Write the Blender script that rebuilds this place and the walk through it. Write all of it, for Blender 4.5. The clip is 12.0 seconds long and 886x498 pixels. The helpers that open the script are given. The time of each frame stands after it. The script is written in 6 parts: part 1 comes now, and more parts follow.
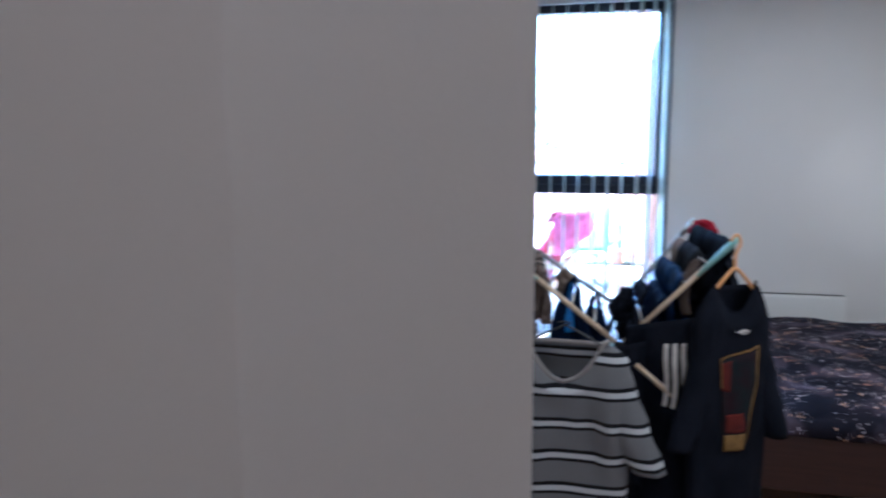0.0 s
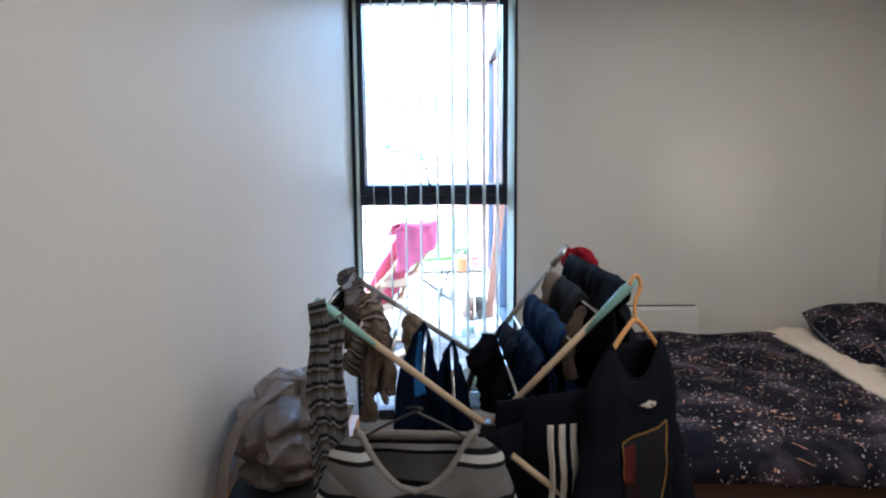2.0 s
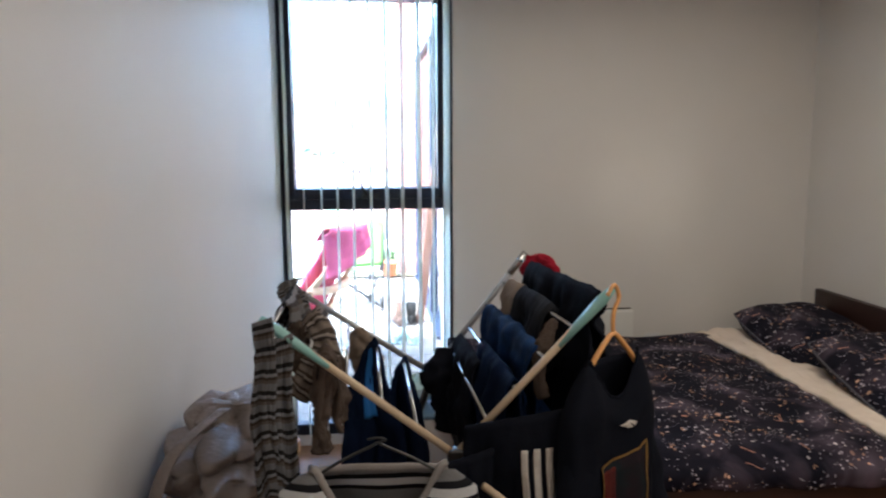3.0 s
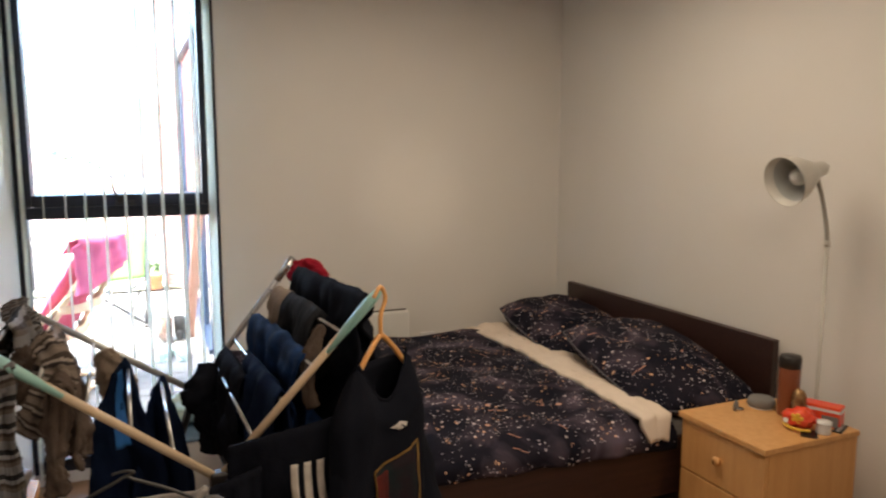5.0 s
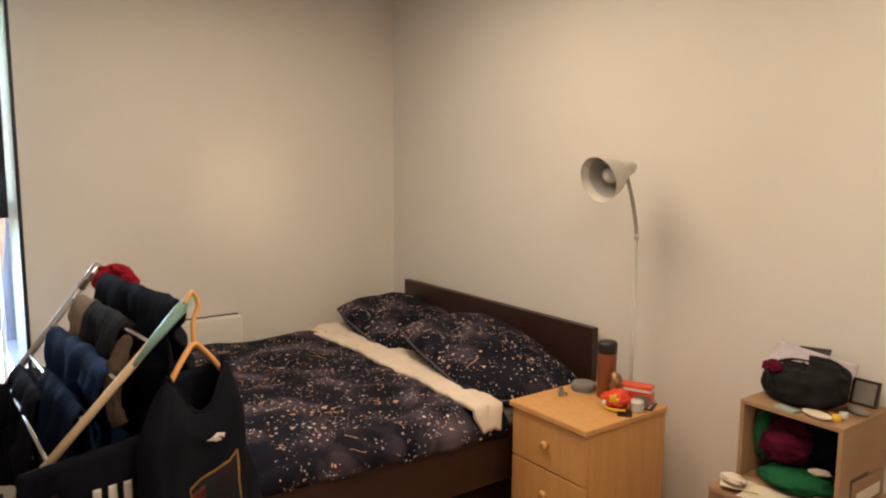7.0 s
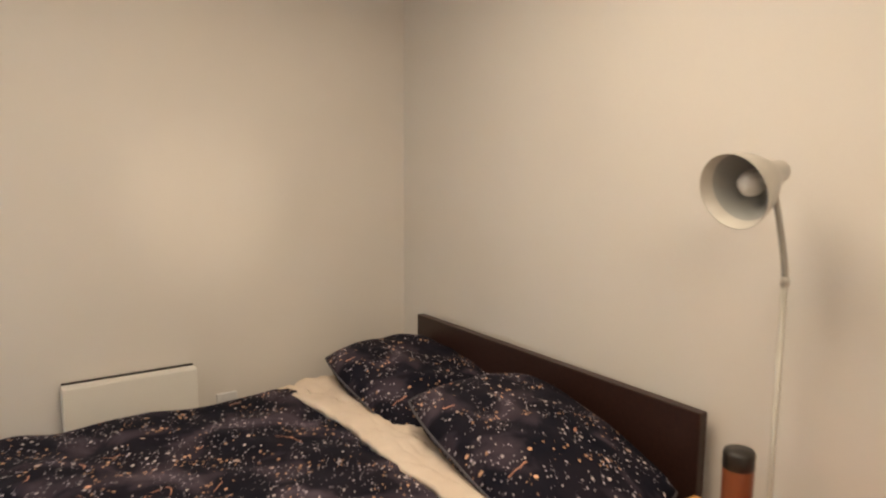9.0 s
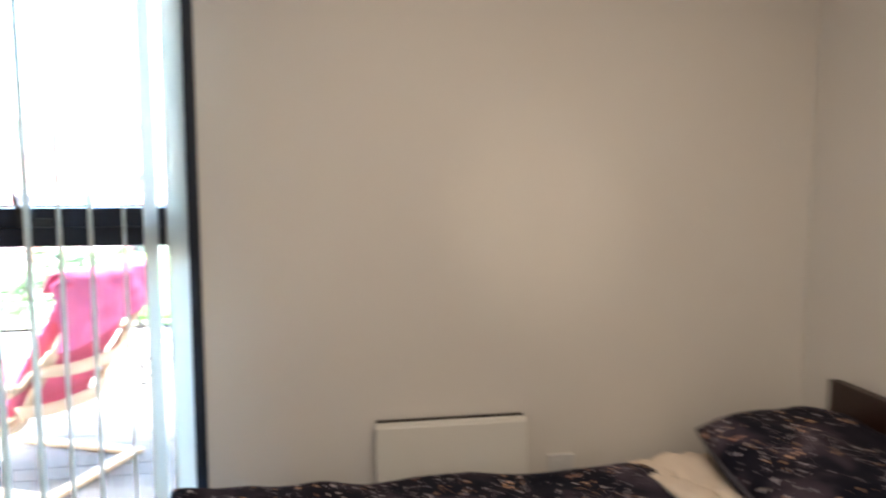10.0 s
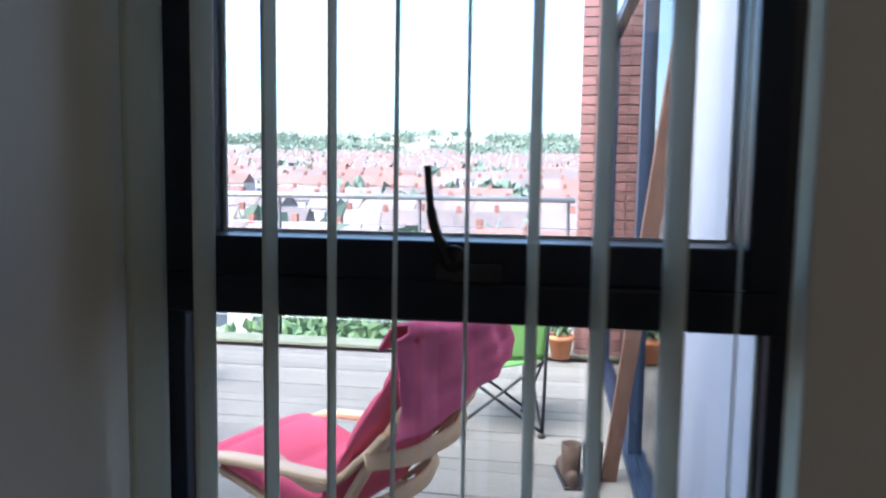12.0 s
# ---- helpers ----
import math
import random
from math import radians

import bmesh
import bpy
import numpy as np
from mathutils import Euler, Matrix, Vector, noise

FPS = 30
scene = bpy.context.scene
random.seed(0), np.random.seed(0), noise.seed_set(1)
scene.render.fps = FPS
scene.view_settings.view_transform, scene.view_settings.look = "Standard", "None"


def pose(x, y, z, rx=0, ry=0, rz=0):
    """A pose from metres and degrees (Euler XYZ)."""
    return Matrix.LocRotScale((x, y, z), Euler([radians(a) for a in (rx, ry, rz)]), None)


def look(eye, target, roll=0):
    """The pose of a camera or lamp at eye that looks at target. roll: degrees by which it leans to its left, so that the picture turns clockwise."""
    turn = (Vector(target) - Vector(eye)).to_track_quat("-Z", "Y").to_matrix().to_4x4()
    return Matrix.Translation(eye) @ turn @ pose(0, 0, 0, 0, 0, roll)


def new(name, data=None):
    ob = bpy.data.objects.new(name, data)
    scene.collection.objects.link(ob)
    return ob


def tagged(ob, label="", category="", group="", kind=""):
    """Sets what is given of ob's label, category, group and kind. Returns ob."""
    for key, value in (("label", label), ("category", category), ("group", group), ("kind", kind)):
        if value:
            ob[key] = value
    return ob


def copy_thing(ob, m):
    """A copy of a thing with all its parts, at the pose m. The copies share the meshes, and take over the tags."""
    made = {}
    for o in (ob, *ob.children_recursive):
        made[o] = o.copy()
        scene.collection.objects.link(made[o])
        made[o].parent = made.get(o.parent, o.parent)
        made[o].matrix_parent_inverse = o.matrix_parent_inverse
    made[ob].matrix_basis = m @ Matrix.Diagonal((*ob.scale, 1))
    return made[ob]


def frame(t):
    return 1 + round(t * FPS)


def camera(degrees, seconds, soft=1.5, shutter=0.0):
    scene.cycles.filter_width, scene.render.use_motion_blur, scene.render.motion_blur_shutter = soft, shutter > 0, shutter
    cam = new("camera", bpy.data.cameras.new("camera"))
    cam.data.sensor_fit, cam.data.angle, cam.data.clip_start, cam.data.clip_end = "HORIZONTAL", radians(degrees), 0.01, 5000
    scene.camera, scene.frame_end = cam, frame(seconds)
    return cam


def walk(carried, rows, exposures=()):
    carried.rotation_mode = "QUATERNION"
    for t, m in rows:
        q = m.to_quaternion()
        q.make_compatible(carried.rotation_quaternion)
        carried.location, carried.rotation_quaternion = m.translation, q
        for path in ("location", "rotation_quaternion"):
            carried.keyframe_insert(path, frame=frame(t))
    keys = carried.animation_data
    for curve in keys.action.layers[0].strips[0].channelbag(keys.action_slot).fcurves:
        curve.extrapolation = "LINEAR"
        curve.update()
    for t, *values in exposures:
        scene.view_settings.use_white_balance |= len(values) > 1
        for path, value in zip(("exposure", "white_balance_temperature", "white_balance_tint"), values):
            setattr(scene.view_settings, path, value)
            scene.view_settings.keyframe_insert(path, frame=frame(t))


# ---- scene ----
cam = camera(63.2, 12.0, soft=2.1, shutter=0.5)
PATH = [
    (0, (-0.277, 0.168, 1.589), (-0.719, 2.095, 1.302), -0.2),
    (0.5, (-0.288, 0.329, 1.588), (-0.4072, 2.305, 1.305), -0.7),
    (1, (-0.275, 0.476, 1.583), (-0.2993, 2.456, 1.302), -0.8),
    (1.5, (-0.285, 0.578, 1.597), (-0.315, 2.558, 1.315), -0.9),
    (2, (-0.31, 0.707, 1.605), (-0.325, 2.687, 1.324), -0.5),
    (2.5, (-0.352, 0.805, 1.606), (-0.284, 2.785, 1.327), -0.4),
    (3, (-0.375, 0.838, 1.598), (-0.174, 2.809, 1.325), -0.3),
    (5, (-0.343, 0.867, 1.59), (0.446, 2.687, 1.33), 0.1),
    (5.5, (-0.336, 0.862, 1.592), (0.571, 2.626, 1.333), 0.3),
    (6, (-0.328, 0.861, 1.592), (0.679, 2.569, 1.334), 0.3),
    (6.5, (-0.318, 0.856, 1.592), (0.773, 2.511, 1.334), 0.3),
    (7, (-0.305, 0.861, 1.589), (0.861, 2.465, 1.328), 0.4),
    (9, (0.284, 1.735, 1.588), (1.41, 3.365, 1.314), 0.4),
    (9.5, (0.435, 2.046, 1.537), (1.188, 3.883, 1.294), -0.1),
    (10, (0.419, 2.432, 1.496), (0.754, 4.392, 1.289), -0.0),
    (10.5, (0.314, 2.819, 1.538), (0.267, 4.803, 1.29), 1.0),
    (11, (0.083, 3.086, 1.53), (-0.075, 5.063, 1.277), 0.8),
    (11.5, (-0.119, 3.384, 1.507), (-0.428, 5.347, 1.28), 0.7),
    (12, (-0.267, 3.671, 1.478), (-0.553, 5.642, 1.295), 0.9),
]
LIGHT = [(0, 5.4, 4200, 8), (1, 5.3, 4450, 6), (2, 5.13, 4850, 6), (3, 5.0, 5200, 8), (5, 5.22, 6050, 10), (6, 5.55, 6350, 11), (7, 5.65, 6420, 11), (9, 5.75, 6200, 10), (9.5, 5.7, 6000, 10), (10, 5.4, 5800, 10), (10.5, 3.75, 5700, 10), (11, 2.72, 5500, 10), (11.5, 2.6, 5400, 10), (12, 2.6, 5400, 10)]
walk(cam, [(t, look(eye, target, roll)) for t, eye, target, roll in PATH], LIGHT)

# daylight: a bright, thinly overcast sky
world = bpy.data.worlds.new("sky")
scene.world = world
world.use_nodes = True
_wn = world.node_tree.nodes
_sky = _wn.new("ShaderNodeTexSky")
_sky.sky_type, _sky.sun_disc = "NISHITA", False
_sky.sun_elevation, _sky.sun_rotation = radians(48), radians(220)
_sky.air_density, _sky.dust_density, _sky.ozone_density = 1.0, 4.0, 0.6
_wn["Background"].inputs["Strength"].default_value = 0.15
world.node_tree.links.new(_sky.outputs[0], _wn["Background"].inputs["Color"])
sun = new("sun", bpy.data.lights.new("sun", "SUN"))
sun.data.energy, sun.data.angle, sun.data.color = 1.0, radians(25), (1.0, 0.96, 0.9)
sun.matrix_world = look((0, 0, 0), (math.sin(radians(40)) * 0.67, math.cos(radians(40)) * 0.67, -0.74))


def lamp(name, kind, at, to, energy, colour, size=0.05, cone=60, blend=0.8):
    data = bpy.data.lights.new(name, kind)
    data.energy, data.color = energy, colour
    if kind == "SPOT":
        data.spot_size, data.spot_blend, data.shadow_soft_size = radians(cone), blend, size
    elif kind == "POINT":
        data.shadow_soft_size = size
    ob = new(name, data)
    ob.matrix_world = look(at, to)
    return ob


WARM = (1.0, 0.79, 0.55)
lamp("spot_bulb", "SPOT", (0.62, 1.72, 2.36), (1.13, 4.65, 1.37), 1.0, WARM, 0.03, 15, 1.0)
lamp("spot_bulb", "SPOT", (0.95, 1.60, 2.36), (2.07, 1.45, 1.98), 0.19, WARM, 0.16, 78, 1.0)
# one ceiling light split over two discs, the second added to weaken shadows
for lx, ly, watts in ((0.9, 3.1, 0.5), (0.6, 1.35, 0.5)):
    panel = lamp("split_ceiling_light", "AREA", (lx, ly, 2.475), (lx, ly, 0), watts, WARM)
    panel.data.shape, panel.data.size = "DISK", 1.1
# added fill that brightens the hall side of the partition
lamp("hall_fill_light", "POINT", (-0.1, -0.55, 2.3), (-0.1, -0.55, 0), 0.21, (1.0, 0.73, 0.5), 0.12)
_p = bpy.data.lights.new("window_portal", "AREA")
_p.shape, _p.size, _p.size_y = "RECTANGLE", 0.9, 2.4
_p.cycles.is_portal = True
new("window_portal", _p).matrix_world = look((-0.38, 4.86, 1.25), (-0.38, 0, 1.25))


# ---- materials ----
def mat(name, col, rough=0.6, col2=None, scale=6.0, bump=0.1, grain=90.0, metal=0.0, stretch=(1, 1, 1), fine=0.12, sheen=0.0, spec=0.5, trans=0.0, distort=0.0, rand=0.0, bdist=0.004):
    """A surface with broad variation (col to col2), fine grain and relief."""
    m = bpy.data.materials.new(name)
    m.use_nodes = True
    n, l = m.node_tree.nodes, m.node_tree.links
    b = n["Principled BSDF"]
    tc, mp = n.new("ShaderNodeTexCoord"), n.new("ShaderNodeMapping")
    mp.inputs["Scale"].default_value = stretch
    l.new(tc.outputs["Object"], mp.inputs["Vector"])
    a, g = n.new("ShaderNodeTexNoise"), n.new("ShaderNodeTexNoise")
    a.inputs["Scale"].default_value, a.inputs["Detail"].default_value, a.inputs["Distortion"].default_value = scale, 4, distort
    g.inputs["Scale"].default_value, g.inputs["Detail"].default_value = grain, 3
    for t in (a, g):
        l.new(mp.outputs[0], t.inputs["Vector"])
    ramp = n.new("ShaderNodeValToRGB")
    ramp.color_ramp.elements[0].position, ramp.color_ramp.elements[1].position = 0.3, 0.7
    c2 = col2 or tuple(c * 0.8 for c in col)
    ramp.color_ramp.elements[0].color, ramp.color_ramp.elements[1].color = (*col, 1), (*c2, 1)
    l.new(a.outputs["Fac"], ramp.inputs["Fac"])
    hs = n.new("ShaderNodeHueSaturation")
    mr = n.new("ShaderNodeMapRange")
    mr.inputs["To Min"].default_value, mr.inputs["To Max"].default_value = 1 - fine, 1 + fine
    l.new(g.outputs["Fac"], mr.inputs["Value"])
    if rand:
        oi, ad, mr2 = n.new("ShaderNodeObjectInfo"), n.new("ShaderNodeMath"), n.new("ShaderNodeMapRange")
        ad.operation = "MULTIPLY"
        mr2.inputs["To Min"].default_value, mr2.inputs["To Max"].default_value = 1 - rand, 1 + rand
        l.new(oi.outputs["Random"], mr2.inputs["Value"])
        l.new(mr.outputs[0], ad.inputs[0])
        l.new(mr2.outputs[0], ad.inputs[1])
        l.new(ad.outputs[0], hs.inputs["Value"])
    else:
        l.new(mr.outputs[0], hs.inputs["Value"])
    l.new(ramp.outputs["Color"], hs.inputs["Color"])
    l.new(hs.outputs[0], b.inputs["Base Color"])
    b.inputs["Roughness"].default_value, b.inputs["Metallic"].default_value = rough, metal
    b.inputs["Sheen Weight"].default_value, b.inputs["Specular IOR Level"].default_value = sheen, spec
    b.inputs["Subsurface Weight"].default_value = 0.0
    if bump:
        bp = n.new("ShaderNodeBump")
        bp.inputs["Strength"].default_value, bp.inputs["Distance"].default_value = bump, bdist
        l.new(g.outputs["Fac"], bp.inputs["Height"])
        l.new(bp.outputs[0], b.inputs["Normal"])
    if trans:
        tl, mx = n.new("ShaderNodeBsdfTranslucent"), n.new("ShaderNodeMixShader")
        l.new(hs.outputs[0], tl.inputs["Color"])
        mx.inputs[0].default_value = trans
        l.new(b.outputs[0], mx.inputs[1])
        l.new(tl.outputs[0], mx.inputs[2])
        l.new(mx.outputs[0], n["Material Output"].inputs["Surface"])
    return m


def banded(name, bands, period, rough=0.9, level=False, wobble=0.01):
    """Cloth with stripes across an axis; bands: (start 0..1, colour)."""
    m = mat(name, (0.5, 0.5, 0.5), rough, bump=0.3, grain=350, spec=0.08)
    n, l = m.node_tree.nodes, m.node_tree.links
    tc, sp, no = n.new("ShaderNodeTexCoord"), n.new("ShaderNodeSeparateXYZ"), n.new("ShaderNodeTexNoise")
    no.inputs["Scale"].default_value = 9
    ma, dv, fr, rp = n.new("ShaderNodeMath"), n.new("ShaderNodeMath"), n.new("ShaderNodeMath"), n.new("ShaderNodeValToRGB")
    ma.operation, dv.operation, fr.operation = "MULTIPLY_ADD", "DIVIDE", "FRACT"
    l.new(tc.outputs["Object" if level else "UV"], sp.inputs[0])
    l.new(tc.outputs["Object"], no.inputs["Vector"])
    l.new(no.outputs["Fac"], ma.inputs[0])
    ma.inputs[1].default_value = wobble
    l.new(sp.outputs[2 if level else 1], ma.inputs[2])
    l.new(ma.outputs[0], dv.inputs[0])
    dv.inputs[1].default_value = period
    l.new(dv.outputs[0], fr.inputs[0])
    l.new(fr.outputs[0], rp.inputs[0])
    cr = rp.color_ramp
    cr.interpolation = "CONSTANT"
    for i, (p, c) in enumerate(bands):
        e = cr.elements[i] if i < 2 else cr.elements.new(p)
        e.position, e.color = p, (*c, 1)
    hs = [x for x in n if x.type == "HUE_SAT"][0]
    l.new(rp.outputs[0], hs.inputs["Color"])
    return m


def galaxy(name):
    """Dark star-print cotton: clouds, and dots of several sizes in clusters."""
    m = mat(name, (0.006, 0.007, 0.014), 0.85, (0.016, 0.014, 0.022), scale=7, bump=0.25, grain=300, spec=0.08, fine=0.2, distort=0.8)
    n, l = m.node_tree.nodes, m.node_tree.links
    tc = n.new("ShaderNodeTexCoord")
    hs = [x for x in n if x.type == "HUE_SAT"][0]
    col = hs.outputs[0]
    b = n["Principled BSDF"]
    wn_, warp = n.new("ShaderNodeTexNoise"), n.new("ShaderNodeVectorMath")
    wn_.inputs["Scale"].default_value, wn_.inputs["Detail"].default_value = 22, 3
    l.new(tc.outputs["UV"], wn_.inputs["Vector"])
    warp.operation = "MULTIPLY_ADD"
    warp.inputs[1].default_value = (0.018, 0.018, 0.0)
    l.new(wn_.outputs["Color"], warp.inputs[0])
    l.new(tc.outputs["UV"], warp.inputs[2])
    for scale, size, tone, where in ((42, 0.27, (0.82, 0.72, 0.70), 0.51), (56, 0.34, (0.86, 0.50, 0.30), 0.53), (85, 0.34, (0.62, 0.55, 0.60), 0.48), (17, 0.19, (0.84, 0.62, 0.52), 0.53), (11, 0.16, (0.82, 0.46, 0.30), 0.55)):
        v, no = n.new("ShaderNodeTexVoronoi"), n.new("ShaderNodeTexNoise")
        v.inputs["Scale"].default_value, v.inputs["Randomness"].default_value = scale, 1.0
        no.inputs["Scale"].default_value, no.inputs["Detail"].default_value = 5 + scale * 0.04, 2
        wp = n.new("ShaderNodeVectorMath")
        wp.operation = "ADD"
        wp.inputs[1].default_value = (scale * 0.37, scale * 0.11, 0)
        l.new(warp.outputs[0], wp.inputs[0])
        l.new(wp.outputs[0], v.inputs["Vector"])
        l.new(wp.outputs[0], no.inputs["Vector"])
        lt, sp, gt, mu, rnd, sz = [n.new("ShaderNodeMath") for _ in range(6)]
        sx = n.new("ShaderNodeSeparateColor")
        l.new(v.outputs["Color"], sx.inputs[0])
        sz.operation = "MULTIPLY"
        sz.inputs[1].default_value = size
        l.new(sx.outputs[1], sz.inputs[0])
        lt.operation = "LESS_THAN"
        l.new(v.outputs["Distance"], lt.inputs[0])
        l.new(sz.outputs[0], lt.inputs[1])
        gt.operation = "GREATER_THAN"
        gt.inputs[1].default_value = where
        l.new(no.outputs["Fac"], gt.inputs[0])
        mu.operation = "MULTIPLY"
        l.new(lt.outputs[0], mu.inputs[0])
        l.new(gt.outputs[0], mu.inputs[1])
        mix = n.new("ShaderNodeMix")
        mix.data_type = "RGBA"
        dim = n.new("ShaderNodeMapRange")
        dim.inputs["To Min"].default_value = 0.25
        l.new(sx.outputs[0], dim.inputs["Value"])
        rnd.operation = "MULTIPLY"
        l.new(mu.outputs[0], rnd.inputs[0])
        l.new(dim.outputs[0], rnd.inputs[1])
        l.new(rnd.outputs[0], mix.inputs[0])
        l.new(col, mix.inputs[6])
        mix.inputs[7].default_value = (*tone, 1)
        col = mix.outputs[2]
    # short curved strokes
    sn, smask, sb, sl, sg, sm = n.new("ShaderNodeTexNoise"), n.new("ShaderNodeTexNoise"), *[n.new("ShaderNodeMath") for _ in range(4)]
    sn.inputs["Scale"].default_value, sn.inputs["Detail"].default_value = 8, 1
    smask.inputs["Scale"].default_value, smask.inputs["Detail"].default_value = 6.3, 1
    for t in (sn, smask):
        l.new(tc.outputs["UV"], t.inputs["Vector"])
    sb.operation, sl.operation, sg.operation, sm.operation = "SUBTRACT", "COMPARE", "GREATER_THAN", "MULTIPLY"
    sb.inputs[1].default_value = 0.56
    l.new(sn.outputs["Fac"], sb.inputs[0])
    l.new(sb.outputs[0], sl.inputs[0])
    sl.inputs[1].default_value, sl.inputs[2].default_value = 0.0, 0.008
    l.new(smask.outputs["Fac"], sg.inputs[0])
    sg.inputs[1].default_value = 0.635
    l.new(sl.outputs[0], sm.inputs[0])
    l.new(sg.outputs[0], sm.inputs[1])
    smix = n.new("ShaderNodeMix")
    smix.data_type = "RGBA"
    l.new(sm.outputs[0], smix.inputs[0])
    l.new(col, smix.inputs[6])
    smix.inputs[7].default_value = (0.55, 0.27, 0.18, 1)
    col = smix.outputs[2]
    neb, nr = n.new("ShaderNodeTexNoise"), n.new("ShaderNodeValToRGB")
    neb.inputs["Scale"].default_value, neb.inputs["Detail"].default_value, neb.inputs["Distortion"].default_value = 4.5, 7, 0.6
    l.new(tc.outputs["UV"], neb.inputs["Vector"])
    nr.color_ramp.elements[0].position, nr.color_ramp.elements[0].color = 0.50, (0, 0, 0, 1)
    nr.color_ramp.elements[1].position, nr.color_ramp.elements[1].color = 0.81, (0.125, 0.095, 0.12, 1)
    l.new(neb.outputs["Fac"], nr.inputs[0])
    ad = n.new("ShaderNodeMix")
    ad.data_type, ad.blend_type = "RGBA", "ADD"
    ad.inputs[0].default_value = 1.0
    l.new(col, ad.inputs[6])
    l.new(nr.outputs[0], ad.inputs[7])
    l.new(ad.outputs[2], b.inputs["Base Color"])
    return m


def clear_glass(name, tint=(0.97, 0.99, 0.98)):
    m = bpy.data.materials.new(name)
    m.use_nodes = True
    n, l = m.node_tree.nodes, m.node_tree.links
    n.remove(n["Principled BSDF"])
    t, g, f, x = n.new("ShaderNodeBsdfTransparent"), n.new("ShaderNodeBsdfGlossy"), n.new("ShaderNodeFresnel"), n.new("ShaderNodeMixShader")
    t.inputs[0].default_value = (*tint, 1)
    g.inputs["Roughness"].default_value = 0.01
    l.new(f.outputs[0], x.inputs[0])
    l.new(t.outputs[0], x.inputs[1])
    l.new(g.outputs[0], x.inputs[2])
    l.new(x.outputs[0], n["Material Output"].inputs["Surface"])
    return m


PLASTER = mat("wall_paint", (0.72, 0.69, 0.65), 0.55, (0.69, 0.66, 0.62), scale=1.5, bump=0.05, grain=220, fine=0.02)
CEIL = mat("ceiling_paint", (0.8, 0.78, 0.75), 0.8, (0.77, 0.75, 0.72), scale=1.5, bump=0.08, grain=200, fine=0.02)
LAMINATE = mat("laminate", (0.26, 0.15, 0.08), 0.4, (0.34, 0.2, 0.11), scale=3, stretch=(1, 12, 12), grain=60, fine=0.2)
SKIRT = mat("skirting_paint", (0.78, 0.77, 0.74), 0.35, (0.75, 0.74, 0.71), fine=0.02, bump=0.03)
ALU = mat("dark_frame", (0.006, 0.012, 0.028), 0.42, (0.008, 0.015, 0.034), bump=0.05, grain=400, fine=0.05)
GLASS = clear_glass("window_glass")
SLAT = mat("blind_fabric", (0.86, 0.87, 0.81), 0.8, (0.83, 0.84, 0.78), scale=12, bump=0.2, grain=500, fine=0.04, trans=0.9)
RAILGREY = mat("blind_rail", (0.75, 0.75, 0.73), 0.4, bump=0.02)
DARKWOOD = mat("dark_wood", (0.022, 0.009, 0.007), 0.4, (0.036, 0.014, 0.010), scale=5, stretch=(1, 14, 14), grain=50, fine=0.25, bump=0.08)
UNDERSHEET = mat("grey_cotton", (0.3, 0.28, 0.27), 0.9, (0.25, 0.235, 0.23), scale=10, bump=0.3, grain=250, spec=0.08)
MATTRESS = mat("mattress_ticking", (0.62, 0.58, 0.54), 0.9, bump=0.25, grain=200, spec=0.08)
GALAXY = galaxy("star_print")
PIPING = mat("seam_piping", (0.09, 0.085, 0.10), 0.9, bump=0.2, grain=300)
SHEET = mat("cream_cotton", (0.72, 0.62, 0.52), 0.9, (0.66, 0.56, 0.46), scale=10, bump=0.3, grain=250, fine=0.05, spec=0.08)
PALEWOOD = mat("pale_wood", (0.58, 0.30, 0.10), 0.42, (0.65, 0.36, 0.135), scale=4, stretch=(10, 10, 0.9), grain=40, fine=0.1, bump=0.05)
HEATER = mat("heater_enamel", (0.77, 0.755, 0.71), 0.3, (0.75, 0.735, 0.69), fine=0.01, bump=0.0)
LAMPWHITE = mat("lamp_enamel", (0.56, 0.54, 0.49), 0.35, fine=0.02, bump=0.0)
LAMPIN = mat("lamp_lining", (0.36, 0.37, 0.36), 0.45, fine=0.03, bump=0.0)
BULB = mat("opal_bulb", (0.75, 0.74, 0.72), 0.25, fine=0.01, bump=0.0)
CHROME = mat("steel", (0.55, 0.55, 0.55), 0.25, metal=1.0, fine=0.05, bump=0.0)
NECK = mat("dull_neck", (0.42, 0.40, 0.36), 0.5, metal=0.5, fine=0.1, bump=0.0)
BLACKM = mat("black_metal", (0.02, 0.02, 0.022), 0.45, fine=0.1, bump=0.05)
TUBE = mat("cream_tube", (0.56, 0.43, 0.29), 0.45, (0.5, 0.38, 0.25), scale=20, fine=0.08, bump=0.05)
TEAL = mat("teal_plastic", (0.30, 0.55, 0.52), 0.4, (0.36, 0.6, 0.56), scale=25, fine=0.06, bump=0.1, trans=0.3)
ORANGE = mat("orange_plastic", (0.72, 0.36, 0.11), 0.4, fine=0.05, bump=0.02)
BLACKCLOTH = mat("black_cotton", (0.007, 0.008, 0.012), 0.92, (0.011, 0.012, 0.018), scale=10, bump=0.35, grain=400, spec=0.03)
NAVY = mat("navy_cotton", (0.005, 0.009, 0.025), 0.9, (0.008, 0.016, 0.042), scale=10, bump=0.35, grain=400, spec=0.03)
BLUE = mat("blue_cotton", (0.006, 0.012, 0.034), 0.9, (0.012, 0.036, 0.115), scale=22, bump=0.35, grain=350, spec=0.08)
BRIGHTBLUE = mat("bright_blue", (0.03, 0.17, 0.52), 0.6, bump=0.1)
